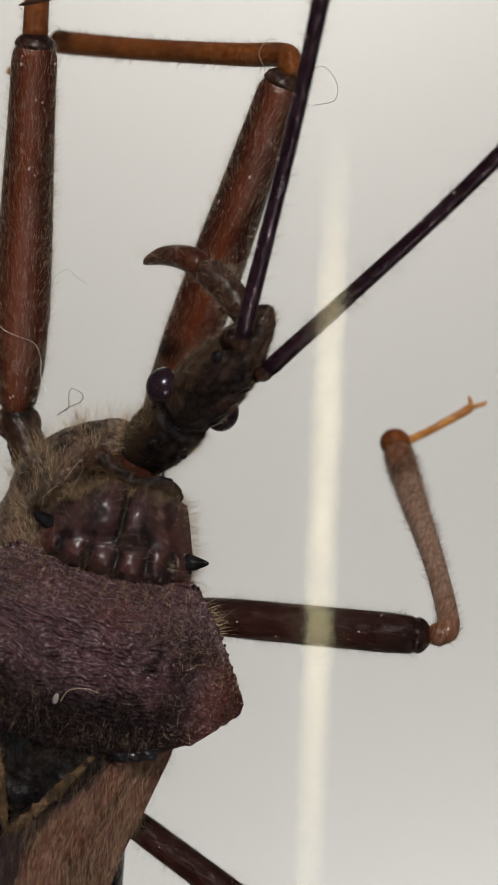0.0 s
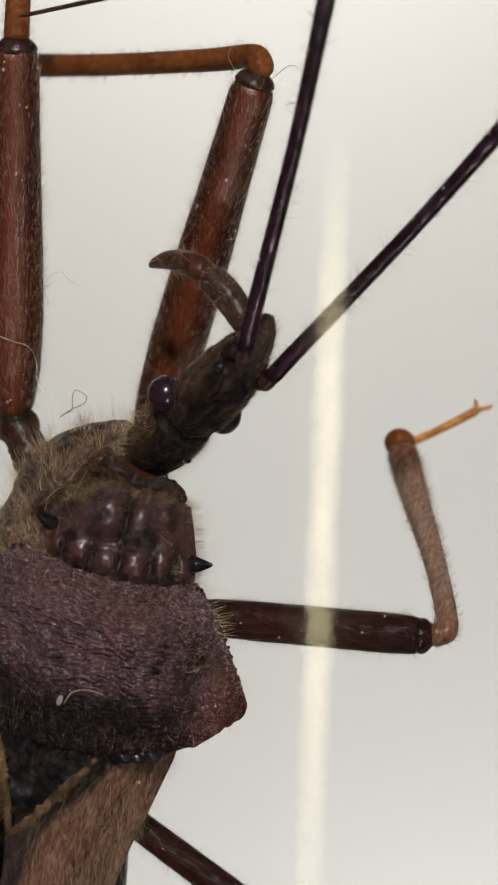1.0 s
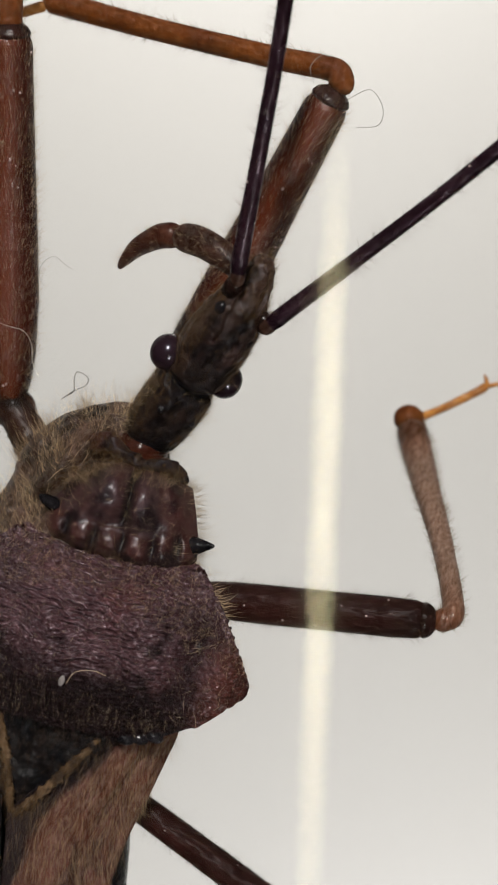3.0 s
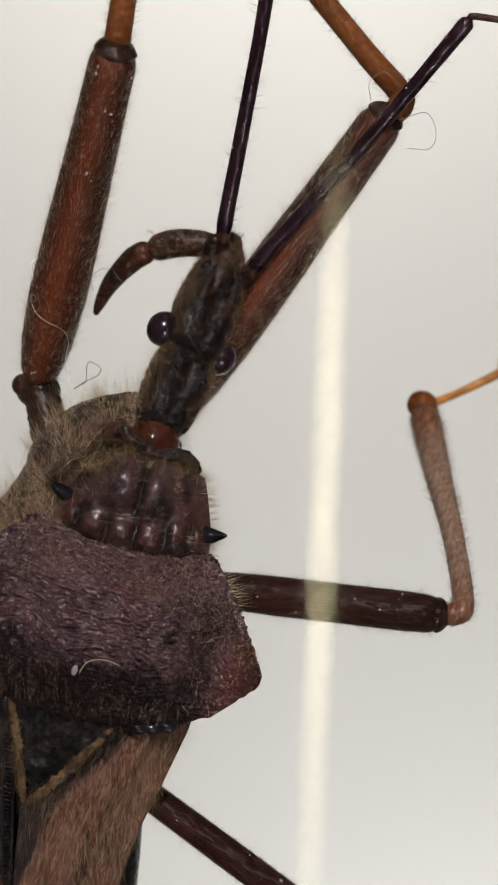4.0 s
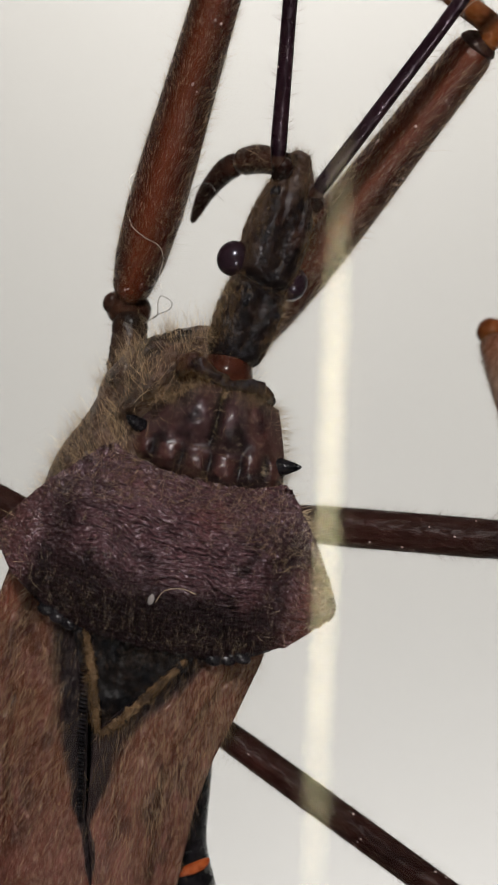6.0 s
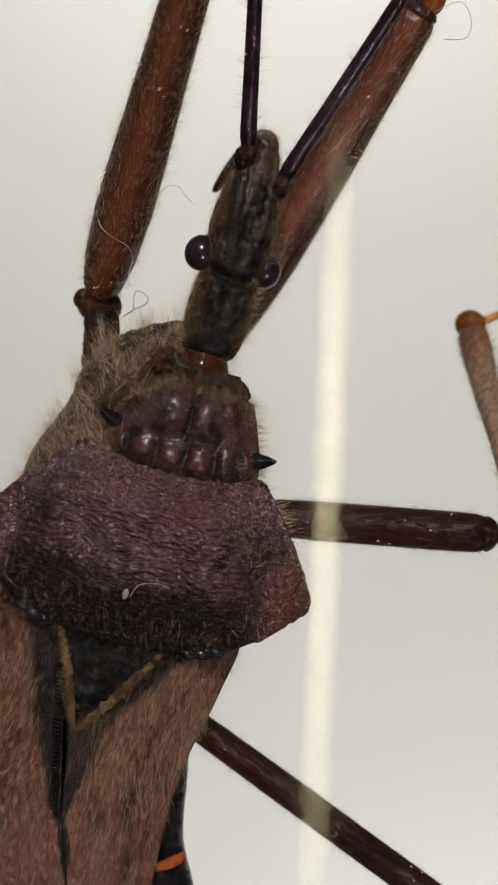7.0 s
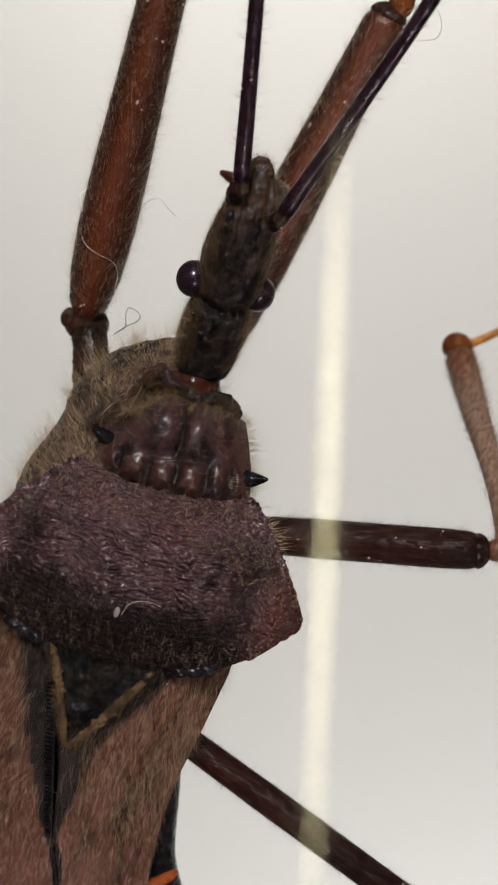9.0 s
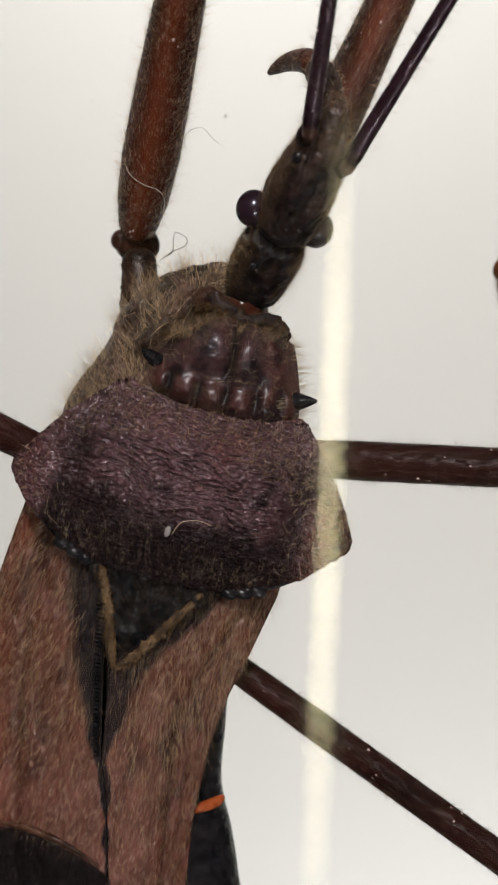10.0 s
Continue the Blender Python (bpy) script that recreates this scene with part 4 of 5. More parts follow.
def build_antenna(flagellum, end):
    """Along its own +y."""
    v, f = tube([(0, -0.12, 0), (0, 0.5, 0.01), (0.03, 2.2, 0.05), (0.05, 4.2, 0.05), (0, end, 0)], [0.12, 0.165, 0.16, 0.15, 0.145, 0.14, 0.145, 0.165], 90, 14)
    ant = put("antenna", v, f, ANTENNA, bug, "long straight blackish antenna")
    put("pedicel", *tube([(0, -0.25, 0), (0, -0.05, 0), (0.0, 0.22, 0)], [0.12, 0.15, 0.12], 14, 12), ROSTRUM_A, ant, "dark brown antenna base")
    put("flagellum", *tube(flagellum, [0.075, 0.065, 0.05, 0.04], 60, 10), ROSTRUM_A, ant, "thin brown outer antenna segment")
    p, nn = scatter(v, f, 420)
    put("pubescence", *hairs(p, nn, (0.10, 0.30), (0.0, 0.5, 0.0), 0.0034, 0.2, 0.25), BROWN_HAIR, ant, kind="stuff")
    return ant


def build_rostrum():
    """Two segments on an arc from the origin to (0, 3.3), bulging to +x."""
    arc = lambda u: (2.9 * u * (1 - u), 3.3 * u, 0)
    ro = put("rostrum", *tube([arc(u) for u in (0, 0.15, 0.3, 0.48)], [0.20, 0.28, 0.30, 0.28], 30, 16), ROSTRUM_A, bug, "curved brown two-part beak")
    put("rostrum_tip", *tube([arc(u) for u in (0.44, 0.6, 0.8, 0.93, 1.0)], [0.26, 0.25, 0.19, 0.12, 0.05], 34, 16), ROSTRUM_B, ro, "reddish tapering beak tip")
    v, f = tube([arc(u) for u in (0, 0.15, 0.3, 0.48)], [0.20, 0.28, 0.30, 0.28], 20, 12)
    p, nn = scatter(v, f, 260)
    put("pubescence", *hairs(p, nn, (0.08, 0.24), (0.0, 0.4, 0.0), 0.0038), PALE_HAIR, ro, kind="stuff")
    v, f = tube([arc(u) for u in (0.5, 0.7, 0.9, 1.0)], [0.25, 0.21, 0.13, 0.05], 20, 12)
    p, nn = scatter(v, f, 160)
    put("bristles", *hairs(p, nn, (0.08, 0.2), (0.0, 0.5, 0.0), 0.0038), PALE_HAIR, ro, kind="stuff")
    return ro


head = build_head()
antenna_a = build_antenna([(0, 6.53, 0), (-0.35, 6.57, -0.25), (-1.8, 6.15, -0.9), (-2.9, 5.8, -1.85), (-4.15, 5.23, -2.4), (-5.6, 4.55, -3.0)], 6.6)
antenna_b = build_antenna([(0, 6.5, 0), (0.1, 6.66, 0.02), (1.2, 7.3, 0.2), (3.4, 8.3, 0.2), (5.6, 9.2, -0.4)], 6.55)
rostrum = build_rostrum()


# ---- legs, each segment along its own +y ----
def build_femur(name, length, radii, mat, label, nhair=2600, ring=True, arch=0.0, bristle=0.42):
    pts = [(0, 0, 0), (0, length * 0.33, arch), (0, length * 0.66, arch), (0, length, 0)]
    v, f = tube(pts, radii, 90, 26)
    leg = put(name, v, f, mat, bug, label)
    if ring:
        r = radii[-1]
        put("knee_ring", *tube([(0, length - 0.42, 0), (0, length - 0.22, 0), (0, length - 0.02, 0), (0, length + 0.12, 0)], [r * 1.03, r * 1.02, r * 1.03, r * 0.85], 26, 24, 0.012), KNEE, leg, "blackish glossy knee ring")
    p, nn = scatter(v, f, nhair * 3 // 4)
    put("pubescence", *hairs(p, nn, (0.05, 0.11), (0.0, 2.2, 0.0), 0.0023, 0.3, 0.5), PALE_HAIR if bristle > 0.3 else BROWN_HAIR, leg, "fine short hairs", kind="stuff")
    p, nn = scatter(v, f, nhair // 3)
    put("bristles", *hairs(p, nn, (0.10, bristle), (0.0, 0.6, 0.0), 0.0024, 0.4, 0.35), WING_HAIR if bristle > 0.3 else BROWN_HAIR, leg, "longer brown bristles", kind="stuff")
    return leg


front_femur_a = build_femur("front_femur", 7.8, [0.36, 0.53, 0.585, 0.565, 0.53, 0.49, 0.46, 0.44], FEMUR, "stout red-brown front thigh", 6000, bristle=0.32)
put("trochanter", *join(ball((0.05, -0.18, -0.02), (0.49, 0.45, 0.38)), ball((-0.30, -0.12, 0.08), (0.20, 0.24, 0.20))), JOINT, front_femur_a, "dark brown two-knobbed hip joint")
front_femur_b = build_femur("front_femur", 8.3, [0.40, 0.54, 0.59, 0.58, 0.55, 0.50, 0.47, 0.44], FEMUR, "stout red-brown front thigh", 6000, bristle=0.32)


def build_tibia(name, pts, radii, mat, label, nhair=1100, bands=None):
    """bands: pigment along the shin, as (share of its length, colour)."""
    v, f = tube(pts, radii, 80, 20)
    tone = None
    if bands:
        u = np.repeat(np.linspace(0, 1, 80), 20)
        tone = np.stack([np.interp(u, [b[0] for b in bands], [b[1][k] for b in bands]) for k in range(3)], 1)
    leg = put(name, v, f, mat, bug, label, tone)
    p, nn = scatter(v, f, nhair)
    put("pubescence", *hairs(p, nn, (0.06, 0.22), (0.0, 0.7, 0.0), 0.0034, 0.2, 0.35), HAIR, leg, kind="stuff")
    return leg


# the tibia leaves the knee along the thigh and bends over at once
front_tibia_b = build_tibia("front_tibia", [(-0.08, -0.12, 0), (0.12, -0.10, 0.03), (0.32, 0.04, 0.03), (0.36, 0.36, 0.02), (0.28, 1.4, 0), (0.15, 4.2, 0), (0.1, 6.8, 0)], [0.24, 0.26, 0.26, 0.25, 0.25, 0.24, 0.24, 0.23, 0.23, 0.24, 0.26], TIBIA, "orange-brown bent front shin")
put("tarsus", *tube([(0, 6.7, 0), (-0.3, 7.3, -0.1), (-0.7, 8.1, -0.15)], [0.12, 0.11, 0.08], 20, 10), TARSUS, front_tibia_b, "thin amber foot")
front_tibia_a = build_tibia("front_tibia", [(0, -0.15, 0), (0, 0.5, 0.05), (0, 3.0, 0), (0, 6.0, 0)], [0.26, 0.25, 0.24, 0.24, 0.25], TIBIA, "red-brown front shin")
put("tarsus", *tube([(0, 5.9, 0), (0.3, 6.6, -0.1), (0.6, 7.4, -0.15)], [0.12, 0.11, 0.08], 20, 10), TARSUS, front_tibia_a, "thin amber foot")


def aim(p, q, side=None):
    """A pose at p whose +y points to q; side: the way its +x should lie as nearly as may be."""
    p, q = Vector(p), Vector(q)
    y = (q - p).normalized()
    x = Vector(side) if side else y.cross(Vector((0, 0, 1)))
    x = (x - y * x.dot(y)).normalized()
    z = x.cross(y)
    m = Matrix((x, y, z)).transposed().to_4x4()
    m.translation = p * MM
    return m


shifting = []


def build_still_legs():
    # middle leg: thigh, bent shin, amber foot on the pane
    knee = (6.5, 2.64, 5.1)
    base = (1.5, 1.42, 4.5)
    ln = (Vector(knee) - Vector(base)).length
    fem = build_femur("middle_femur", ln, [0.28, 0.38, 0.40, 0.40, 0.40, 0.40, 0.37], DARK_FEMUR, "dark brown middle thigh", 2600, bristle=0.26)
    fem.matrix_basis = aim(base, knee)
    tib = build_tibia("middle_tibia", [(6.45, 2.7, 5.1), (6.72, 2.76, 5.1), (6.82, 3.03, 4.95), (6.37, 4.13, 3.9), (5.77, 5.33, 2.5), (5.07, 6.73, 1.0)], [0.22, 0.24, 0.24, 0.23, 0.22, 0.22, 0.24, 0.28, 0.33, 0.36], SHIN, "pale brown middle shin widening to the foot", 1800, ((0, (0.13, 0.054, 0.024)), (0.28, (0.17, 0.090, 0.048)), (0.55, (0.26, 0.20, 0.145)), (0.85, (0.26, 0.20, 0.145)), (0.94, (0.17, 0.085, 0.045)), (1, (0.13, 0.055, 0.025))))
    put("tibia_pad", *ball((5.02, 6.84, 0.92), (0.35, 0.33, 0.36)), TIBIA, tib, "brown pad at the end of the shin")
    put("tarsus", *tube([(5.2, 6.95, 0.55), (5.7, 7.4, 0.35), (6.3, 8.0, 0.22), (6.52, 8.25, 0.16)], [0.10, 0.09, 0.10, 0.11], 26, 12), TARSUS, tib, "thin amber foot")
    for dx in (-0.14, 0.16):
        put("claw", *tube([(6.5, 8.22, 0.18), (6.58 + dx, 8.36, 0.2), (6.58 + dx * 1.5, 8.5, 0.03)], [0.06, 0.05, 0.015], 12, 8), TARSUS, tib, "small hooked claw")
    shifting.extend((fem, tib, base))
    # its fellow on the other side shows only past the pronotum
    base, knee = (-2.2, -0.1, 4.5), (-7.6, 0.75, 5.2)
    ln = (Vector(knee) - Vector(base)).length
    fem = build_femur("middle_femur", ln, [0.28, 0.34, 0.36, 0.36, 0.36, 0.34], DARK_FEMUR, "dark brown middle thigh", 1600, bristle=0.26)
    fem.matrix_basis = aim(base, knee)
    build_tibia("middle_tibia", [(-7.6, 0.75, 5.2), (-7.9, 1.0, 5.1), (-8.3, 2.2, 3.9), (-8.9, 4.4, 1.6), (-9.3, 5.6, 0.3)], [0.22, 0.24, 0.23, 0.23, 0.26], PALE_TIBIA, "pale brown middle shin", 700)
    # hind legs
    base, knee = (1.17, -2.68, 4.05), (9.17, -5.11, 5.3)
    ln = (Vector(knee) - Vector(base)).length
    fem = build_femur("hind_femur", ln, [0.27, 0.30, 0.31, 0.31, 0.31, 0.31, 0.31], DARK_FEMUR, "long slender dark hind thigh", 3000, bristle=0.26)
    fem.matrix_basis = aim(base, knee)
    build_tibia("hind_tibia", [(9.17, -5.19, 5.3), (9.7, -5.4, 5.1), (10.6, -7.0, 3.2), (12.2, -10.5, 1.2), (12.9, -12.0, 0.25)], [0.22, 0.23, 0.22, 0.22, 0.24], PALE_TIBIA, "pale brown hind shin", 600)
    base, knee = (-2.0, -3.2, 3.0), (-8.6, -7.2, 4.4)
    ln = (Vector(knee) - Vector(base)).length
    fem = build_femur("hind_femur", ln, [0.27, 0.30, 0.31, 0.31, 0.31], DARK_FEMUR, "long slender dark hind thigh", 900, bristle=0.26)
    fem.matrix_basis = aim(base, knee)
    build_tibia("hind_tibia", [(-8.6, -7.2, 4.4), (-8.9, -7.5, 4.3), (-9.3, -9.0, 3.2), (-9.8, -12.0, 1.2), (-10.0, -13.2, 0.25)], [0.22, 0.23, 0.22, 0.22, 0.24], PALE_TIBIA, "pale brown hind shin", 400)


build_still_legs()


# ---- dust and lint on the pane ----
def build_dust():
    specks = []
    for k in range(70):
        x, y = rng.uniform(-8, 8), rng.uniform(-11, 12)
        r = rng.uniform(0.012, 0.035)
        specks.append(ball((x, y, r * 0.5), (r, r * rng.uniform(0.6, 1.3), r * 0.6), 5, 7))
    for k in range(60):
        x, y = rng.uniform(-7, 7), rng.uniform(-9, 9)
        r = rng.uniform(0.006, 0.014)
        specks.append(ball((x, y, 13.0 - r * 0.5), (r, r * rng.uniform(0.7, 1.4), r * 0.5), 5, 7))
    put_top("dust_specks", join(*specks), DUST, "fine grey dust specks on the clear panes", "dust", "stuff")


def put_top(name, vf, mat, label, category, kind=""):
    ob = put(name, vf[0], vf[1], mat, None, label, kind=kind)
    return tagged(ob, label, category)


build_dust()


def specks_on(parent, length, r, n):
    bits = []
    for k in range(n):
        y, a = rng.uniform(0.06, 0.96) * length, rng.uniform(0.35, 2.8)
        q = rng.uniform(0.014, 0.030)
        bits.append(ball((r * math.cos(a), y, r * math.sin(a)), (q, q * rng.uniform(0.8, 1.6), q), 5, 7))
    put("clinging_dust", *join(*bits), FLAKE, parent, "pale dust specks", kind="stuff")


specks_on(front_femur_a, 7.8, 0.50, 26)
specks_on(front_femur_b, 8.3, 0.53, 24)
specks_on(shifting[0], 5.1, 0.40, 8)
specks_on(antenna_a, 5.9, 0.15, 9)
specks_on(antenna_b, 6.4, 0.15, 8)
for leg in [ob for ob in bug.children if ob.name.startswith("hind_femur")]:
    specks_on(leg, 7.0, 0.31, 12)


def fibre(parent, pts, label, mat=None, r=0.011):
    put("clinging_fibre", *tube(pts, [r, r * 0.8, r], 70, 6), mat or LINT, parent, label)


fibre(bug, [(x, y, 4.5 + 0.05 * (i % 3)) for i, (x, y) in enumerate([(-1.99, 4.48), (-1.8, 4.72), (-1.59, 4.91), (-1.61, 5.07), (-1.83, 5.12), (-1.86, 4.99), (-1.8, 4.72), (-1.93, 4.56)])], "thin looped grey lint fibre")
fibre(front_femur_a, [(x, y, math.sqrt(max(0.02, 0.57 ** 2 - x * x)) + 0.012) for x, y in [(-0.52, 3.05), (-0.64, 2.80), (-0.52, 2.52), (-0.50, 2.22), (-0.30, 1.98), (0.02, 1.88), (0.34, 1.74), (0.48, 1.40), (0.50, 1.00), (0.62, 0.62)]], "pale silky fibre stuck on the thigh", SILK, 0.005)
fibre(front_femur_a, [(x, y, 0.1) for x, y in [(0.70, 2.60), (0.60, 2.86), (0.70, 3.12), (0.92, 3.24), (1.12, 3.08), (1.30, 2.98)]], "thin curled grey lint fibre", None, 0.006)
fibre(front_femur_b, [(0.30, 8.35, 0.3), (0.62, 8.75, 0.3), (1.0, 8.55, 0.25), (1.08, 8.2, 0.2), (0.72, 7.95, 0.2)], "thin curled grey lint fibre", None, 0.007)
fibre(front_femur_b, [(-0.40, 8.30, 0.3), (-0.62, 8.55, 0.3), (-0.55, 8.85, 0.25), (-0.40, 8.9, 0.2)], "thin curled grey lint fibre", None, 0.007)
for x, y in [(-0.28, 2.14), (-0.25, 1.51), (-0.17, 2.36)]:
    put("pale_scale", *ball((x, y, math.sqrt(max(0.02, 0.51 ** 2 - x * x))), (0.045, 0.065, 0.015), 6, 9), FLAKE, front_femur_a, "pale flake stuck on the thigh")


# ---- what moves: head, antennae, beak and front legs ----
def motions():
    walk(head, [(t, pose(x * MM, y * MM, z * MM, a, b, c)) for t, x, y, z, a, b, c in (
        (0, -0.07, 4.235, 5.319, 36.505, 24.274, -6.831), (0.5, -0.07, 4.235, 5.319, 41.264, 26.011, -3.243),
        (1, -0.07, 4.235, 5.319, 41.918, 27.172, -1.982), (1.5, -0.07, 4.235, 5.319, 39.94, 25.37, -3.666),
        (2, -0.07, 4.235, 5.319, 36.29, 23.705, -5.392), (2.2, -0.07, 4.235, 5.319, 36.29, 23.705, -5.392),
        (3.3, -0.07, 4.235, 5.319, 2, 19, -10.5), (3.5, -0.07, 4.235, 5.319, -14, 16, -9),
        (4, -0.07, 4.235, 5.319, -22.608, 19.135, -8.783), (4.5, -0.07, 4.235, 5.319, -18.334, 22.288, -6.981),
        (5, -0.07, 4.235, 5.319, -14.365, 25.724, -6.138), (5.5, -0.07, 4.235, 5.319, -14.154, 22.922, -5.478),
        (5.7, -0.07, 4.235, 5.319, -14.154, 22.922, -5.478), (6.8, -0.07, 4.235, 5.319, -1.922, 13.008, 2.656),
        (7, -0.07, 4.235, 5.319, -1.922, 13.008, 2.656), (7.5, -0.07, 4.235, 5.319, 8.258, 10.422, 4.65),
        (8, -0.07, 4.235, 5.319, 14.286, 7.94, 3.801), (8.5, -0.07, 4.235, 5.319, 15.498, 10.295, 4.511),
        (9, -0.07, 4.235, 5.319, 20.528, 14.85, 6.179), (9.5, -0.07, 4.235, 5.319, 22.233, 17.222, 5.761),
        (10, -0.07, 4.235, 5.319, 31.519, 15.425, 1.119),
    )])
    walk(antenna_a, [(t, aim((a, b, c), (d, e, f))) for t, a, b, c, d, e, f in (
        (0, 1.208, 6.937, 8.357, 0.756, 12.448, 10.151), (0.5, 1.247, 6.729, 8.529, 0.832, 12.206, 10.312),
        (1, 1.243, 6.713, 8.533, 0.793, 12.225, 10.327), (1.5, 1.275, 6.806, 8.487, 0.9, 11.905, 10.147),
        (2, 1.242, 6.988, 8.355, 0.943, 11.997, 9.984), (2.2, 1.219, 6.985, 8.355, 0.966, 11.92, 9.96),
        (2.5, 1.128, 7.063, 8.318, 0.735, 12.565, 10.110), (2.75, 0.957, 7.302, 8.140, 0.369, 12.787, 9.931), (3, 0.750, 7.730, 7.669, -0.030, 13.191, 9.459),
        (3.3, 0.484, 8.351, 6.389, -0.288, 13.074, 7.941), (3.5, 0.173, 8.476, 5.266, -0.496, 12.969, 6.738),
        (4, -0.064, 8.432, 4.7, -0.641, 12.801, 6.129), (4.5, -0.096, 8.468, 5.026, -0.618, 12.292, 6.277),
        (5, -0.077, 8.477, 5.325, -0.744, 11.979, 6.481), (5.5, -0.105, 8.484, 5.315, -1.01, 11.757, 6.417),
        (5.7, -0.268, 8.441, 5.315, -1.061, 11.51, 6.344), (6.8, -0.526, 8.374, 6.101, -1.325, 11.288, 7.082),
        (7, -0.529, 8.374, 6.101, -1.365, 11.285, 7.083), (7.5, -0.574, 8.171, 6.798, -1.348, 11.037, 7.761),
        (8, -0.523, 8.004, 7.193, -1.218, 10.866, 8.147), (8.5, -0.497, 7.96, 7.278, -1.196, 10.983, 8.284),
        (9, -0.302, 7.804, 7.591, -1.059, 10.885, 8.62), (9.5, -0.179, 7.742, 7.684, -0.793, 10.558, 8.62),
        (10, 0.17, 7.316, 8.206, -0.351, 10.099, 9.125),
    )])
    walk(antenna_b, [(t, aim((a, b, c), (d, e, f))) for t, a, b, c, d, e, f in (
        (0, 1.818, 6.541, 7.773, 4.413, 11.15, 9.571), (0.5, 1.837, 6.387, 7.901, 4.232, 11.314, 9.764),
        (1, 1.831, 6.4, 7.887, 4.162, 11.388, 9.759), (1.5, 1.783, 6.457, 7.872, 4.061, 11.509, 9.757),
        (2, 1.774, 6.581, 7.78, 4.179, 11.514, 9.646), (2.2, 1.807, 6.563, 7.78, 4.252, 11.214, 9.566),
        (2.5, 1.798, 6.569, 7.714, 4.570, 11.310, 9.580), (2.75, 1.716, 6.732, 7.555, 4.665, 11.364, 9.421), (3, 1.610, 7.058, 7.163, 4.756, 11.558, 9.029),
        (3.3, 1.472, 7.541, 6.109, 4.678, 11.541, 7.851), (3.5, 1.171, 7.765, 5.102, 4.475, 11.602, 6.823),
        (4, 0.72, 7.933, 4.538, 3.416, 13.919, 6.771), (4.5, 0.681, 7.984, 4.79, 2.821, 13.283, 6.733),
        (5, 0.733, 7.992, 5.013, 3.034, 13.049, 6.902), (5.5, 0.658, 8.02, 5.044, 2.561, 12.835, 6.804),
        (5.7, 0.601, 8.04, 5.044, 2.233, 12.464, 6.647), (6.8, 0.378, 8.022, 5.907, 1.467, 11.347, 7.097),
        (7, 0.332, 8.034, 5.907, 1.332, 11.625, 7.175), (7.5, 0.368, 7.855, 6.578, 1.338, 11.407, 7.83),
        (8, 0.5, 7.665, 6.973, 1.676, 11.729, 8.411), (8.5, 0.562, 7.634, 7.013, 1.797, 11.966, 8.545),
        (9, 0.615, 7.517, 7.227, 1.97, 11.918, 8.792), (9.5, 0.728, 7.464, 7.275, 1.955, 10.981, 8.541),
        (10, 1.054, 7.004, 7.77, 1.771, 10.084, 8.845),
    )])
    walk(rostrum, [(t, aim((a, b, c), (d, e, f), (-0.55, 0.8, 0.25) if t < 6 else (-0.2, 0.12, -1.0) if t < 9.2 else (-0.3, 0.9, -0.4))) for t, a, b, c, d, e, f in (
        (0, 1.425, 7.123, 7.85, -1.126, 7.896, 5.875), (0.5, 1.411, 6.96, 8.033, -1.073, 7.841, 6.015),
        (1, 1.418, 6.955, 8.034, -1.07, 7.873, 6.04), (1.5, 1.377, 7.022, 7.988, -1.115, 7.941, 5.995),
        (2, 1.324, 7.173, 7.851, -1.245, 7.961, 5.905), (2.2, 1.324, 7.173, 7.851, -1.157, 7.89, 5.765),
        (2.5, 1.236, 7.245, 7.813, -1.210, 7.644, 5.634), (2.75, 1.069, 7.455, 7.626, -1.398, 7.465, 5.433), (3, 0.864, 7.813, 7.139, -1.640, 7.344, 5.040),
        (3.3, 0.591, 8.267, 5.857, -1.941, 7.16, 4.085), (3.5, 0.409, 8.289, 4.757, -2.164, 6.773, 3.4),
        (4, 0.147, 8.194, 4.196, -2.161, 6.125, 3.12), (4.5, 0.083, 8.27, 4.494, -2.118, 6.245, 3.145),
        (5, 0.102, 8.316, 4.769, -2.074, 6.261, 3.425), (5.5, 0.088, 8.316, 4.77, -2.123, 6.473, 3.195),
        (5.7, 0.088, 8.316, 4.77, -1.975, 6.679, 2.815), (6.8, -0.197, 8.345, 5.594, -1.127, 7.696, 2.515),
        (7, -0.197, 8.345, 5.594, -1.118, 7.768, 2.495), (7.5, -0.213, 8.233, 6.307, -0.983, 7.904, 3.135),
        (8, -0.131, 8.109, 6.724, -0.883, 7.981, 3.53), (8.5, -0.105, 8.082, 6.795, -0.907, 8.176, 3.615),
        (9, -0.001, 7.956, 7.089, -0.968, 8.386, 3.98), (9.5, 0.136, 7.91, 7.172, -1.026, 8.631, 4.19),
        (10, 0.531, 7.522, 7.73, -1.041, 8.665, 5.04),
    )])
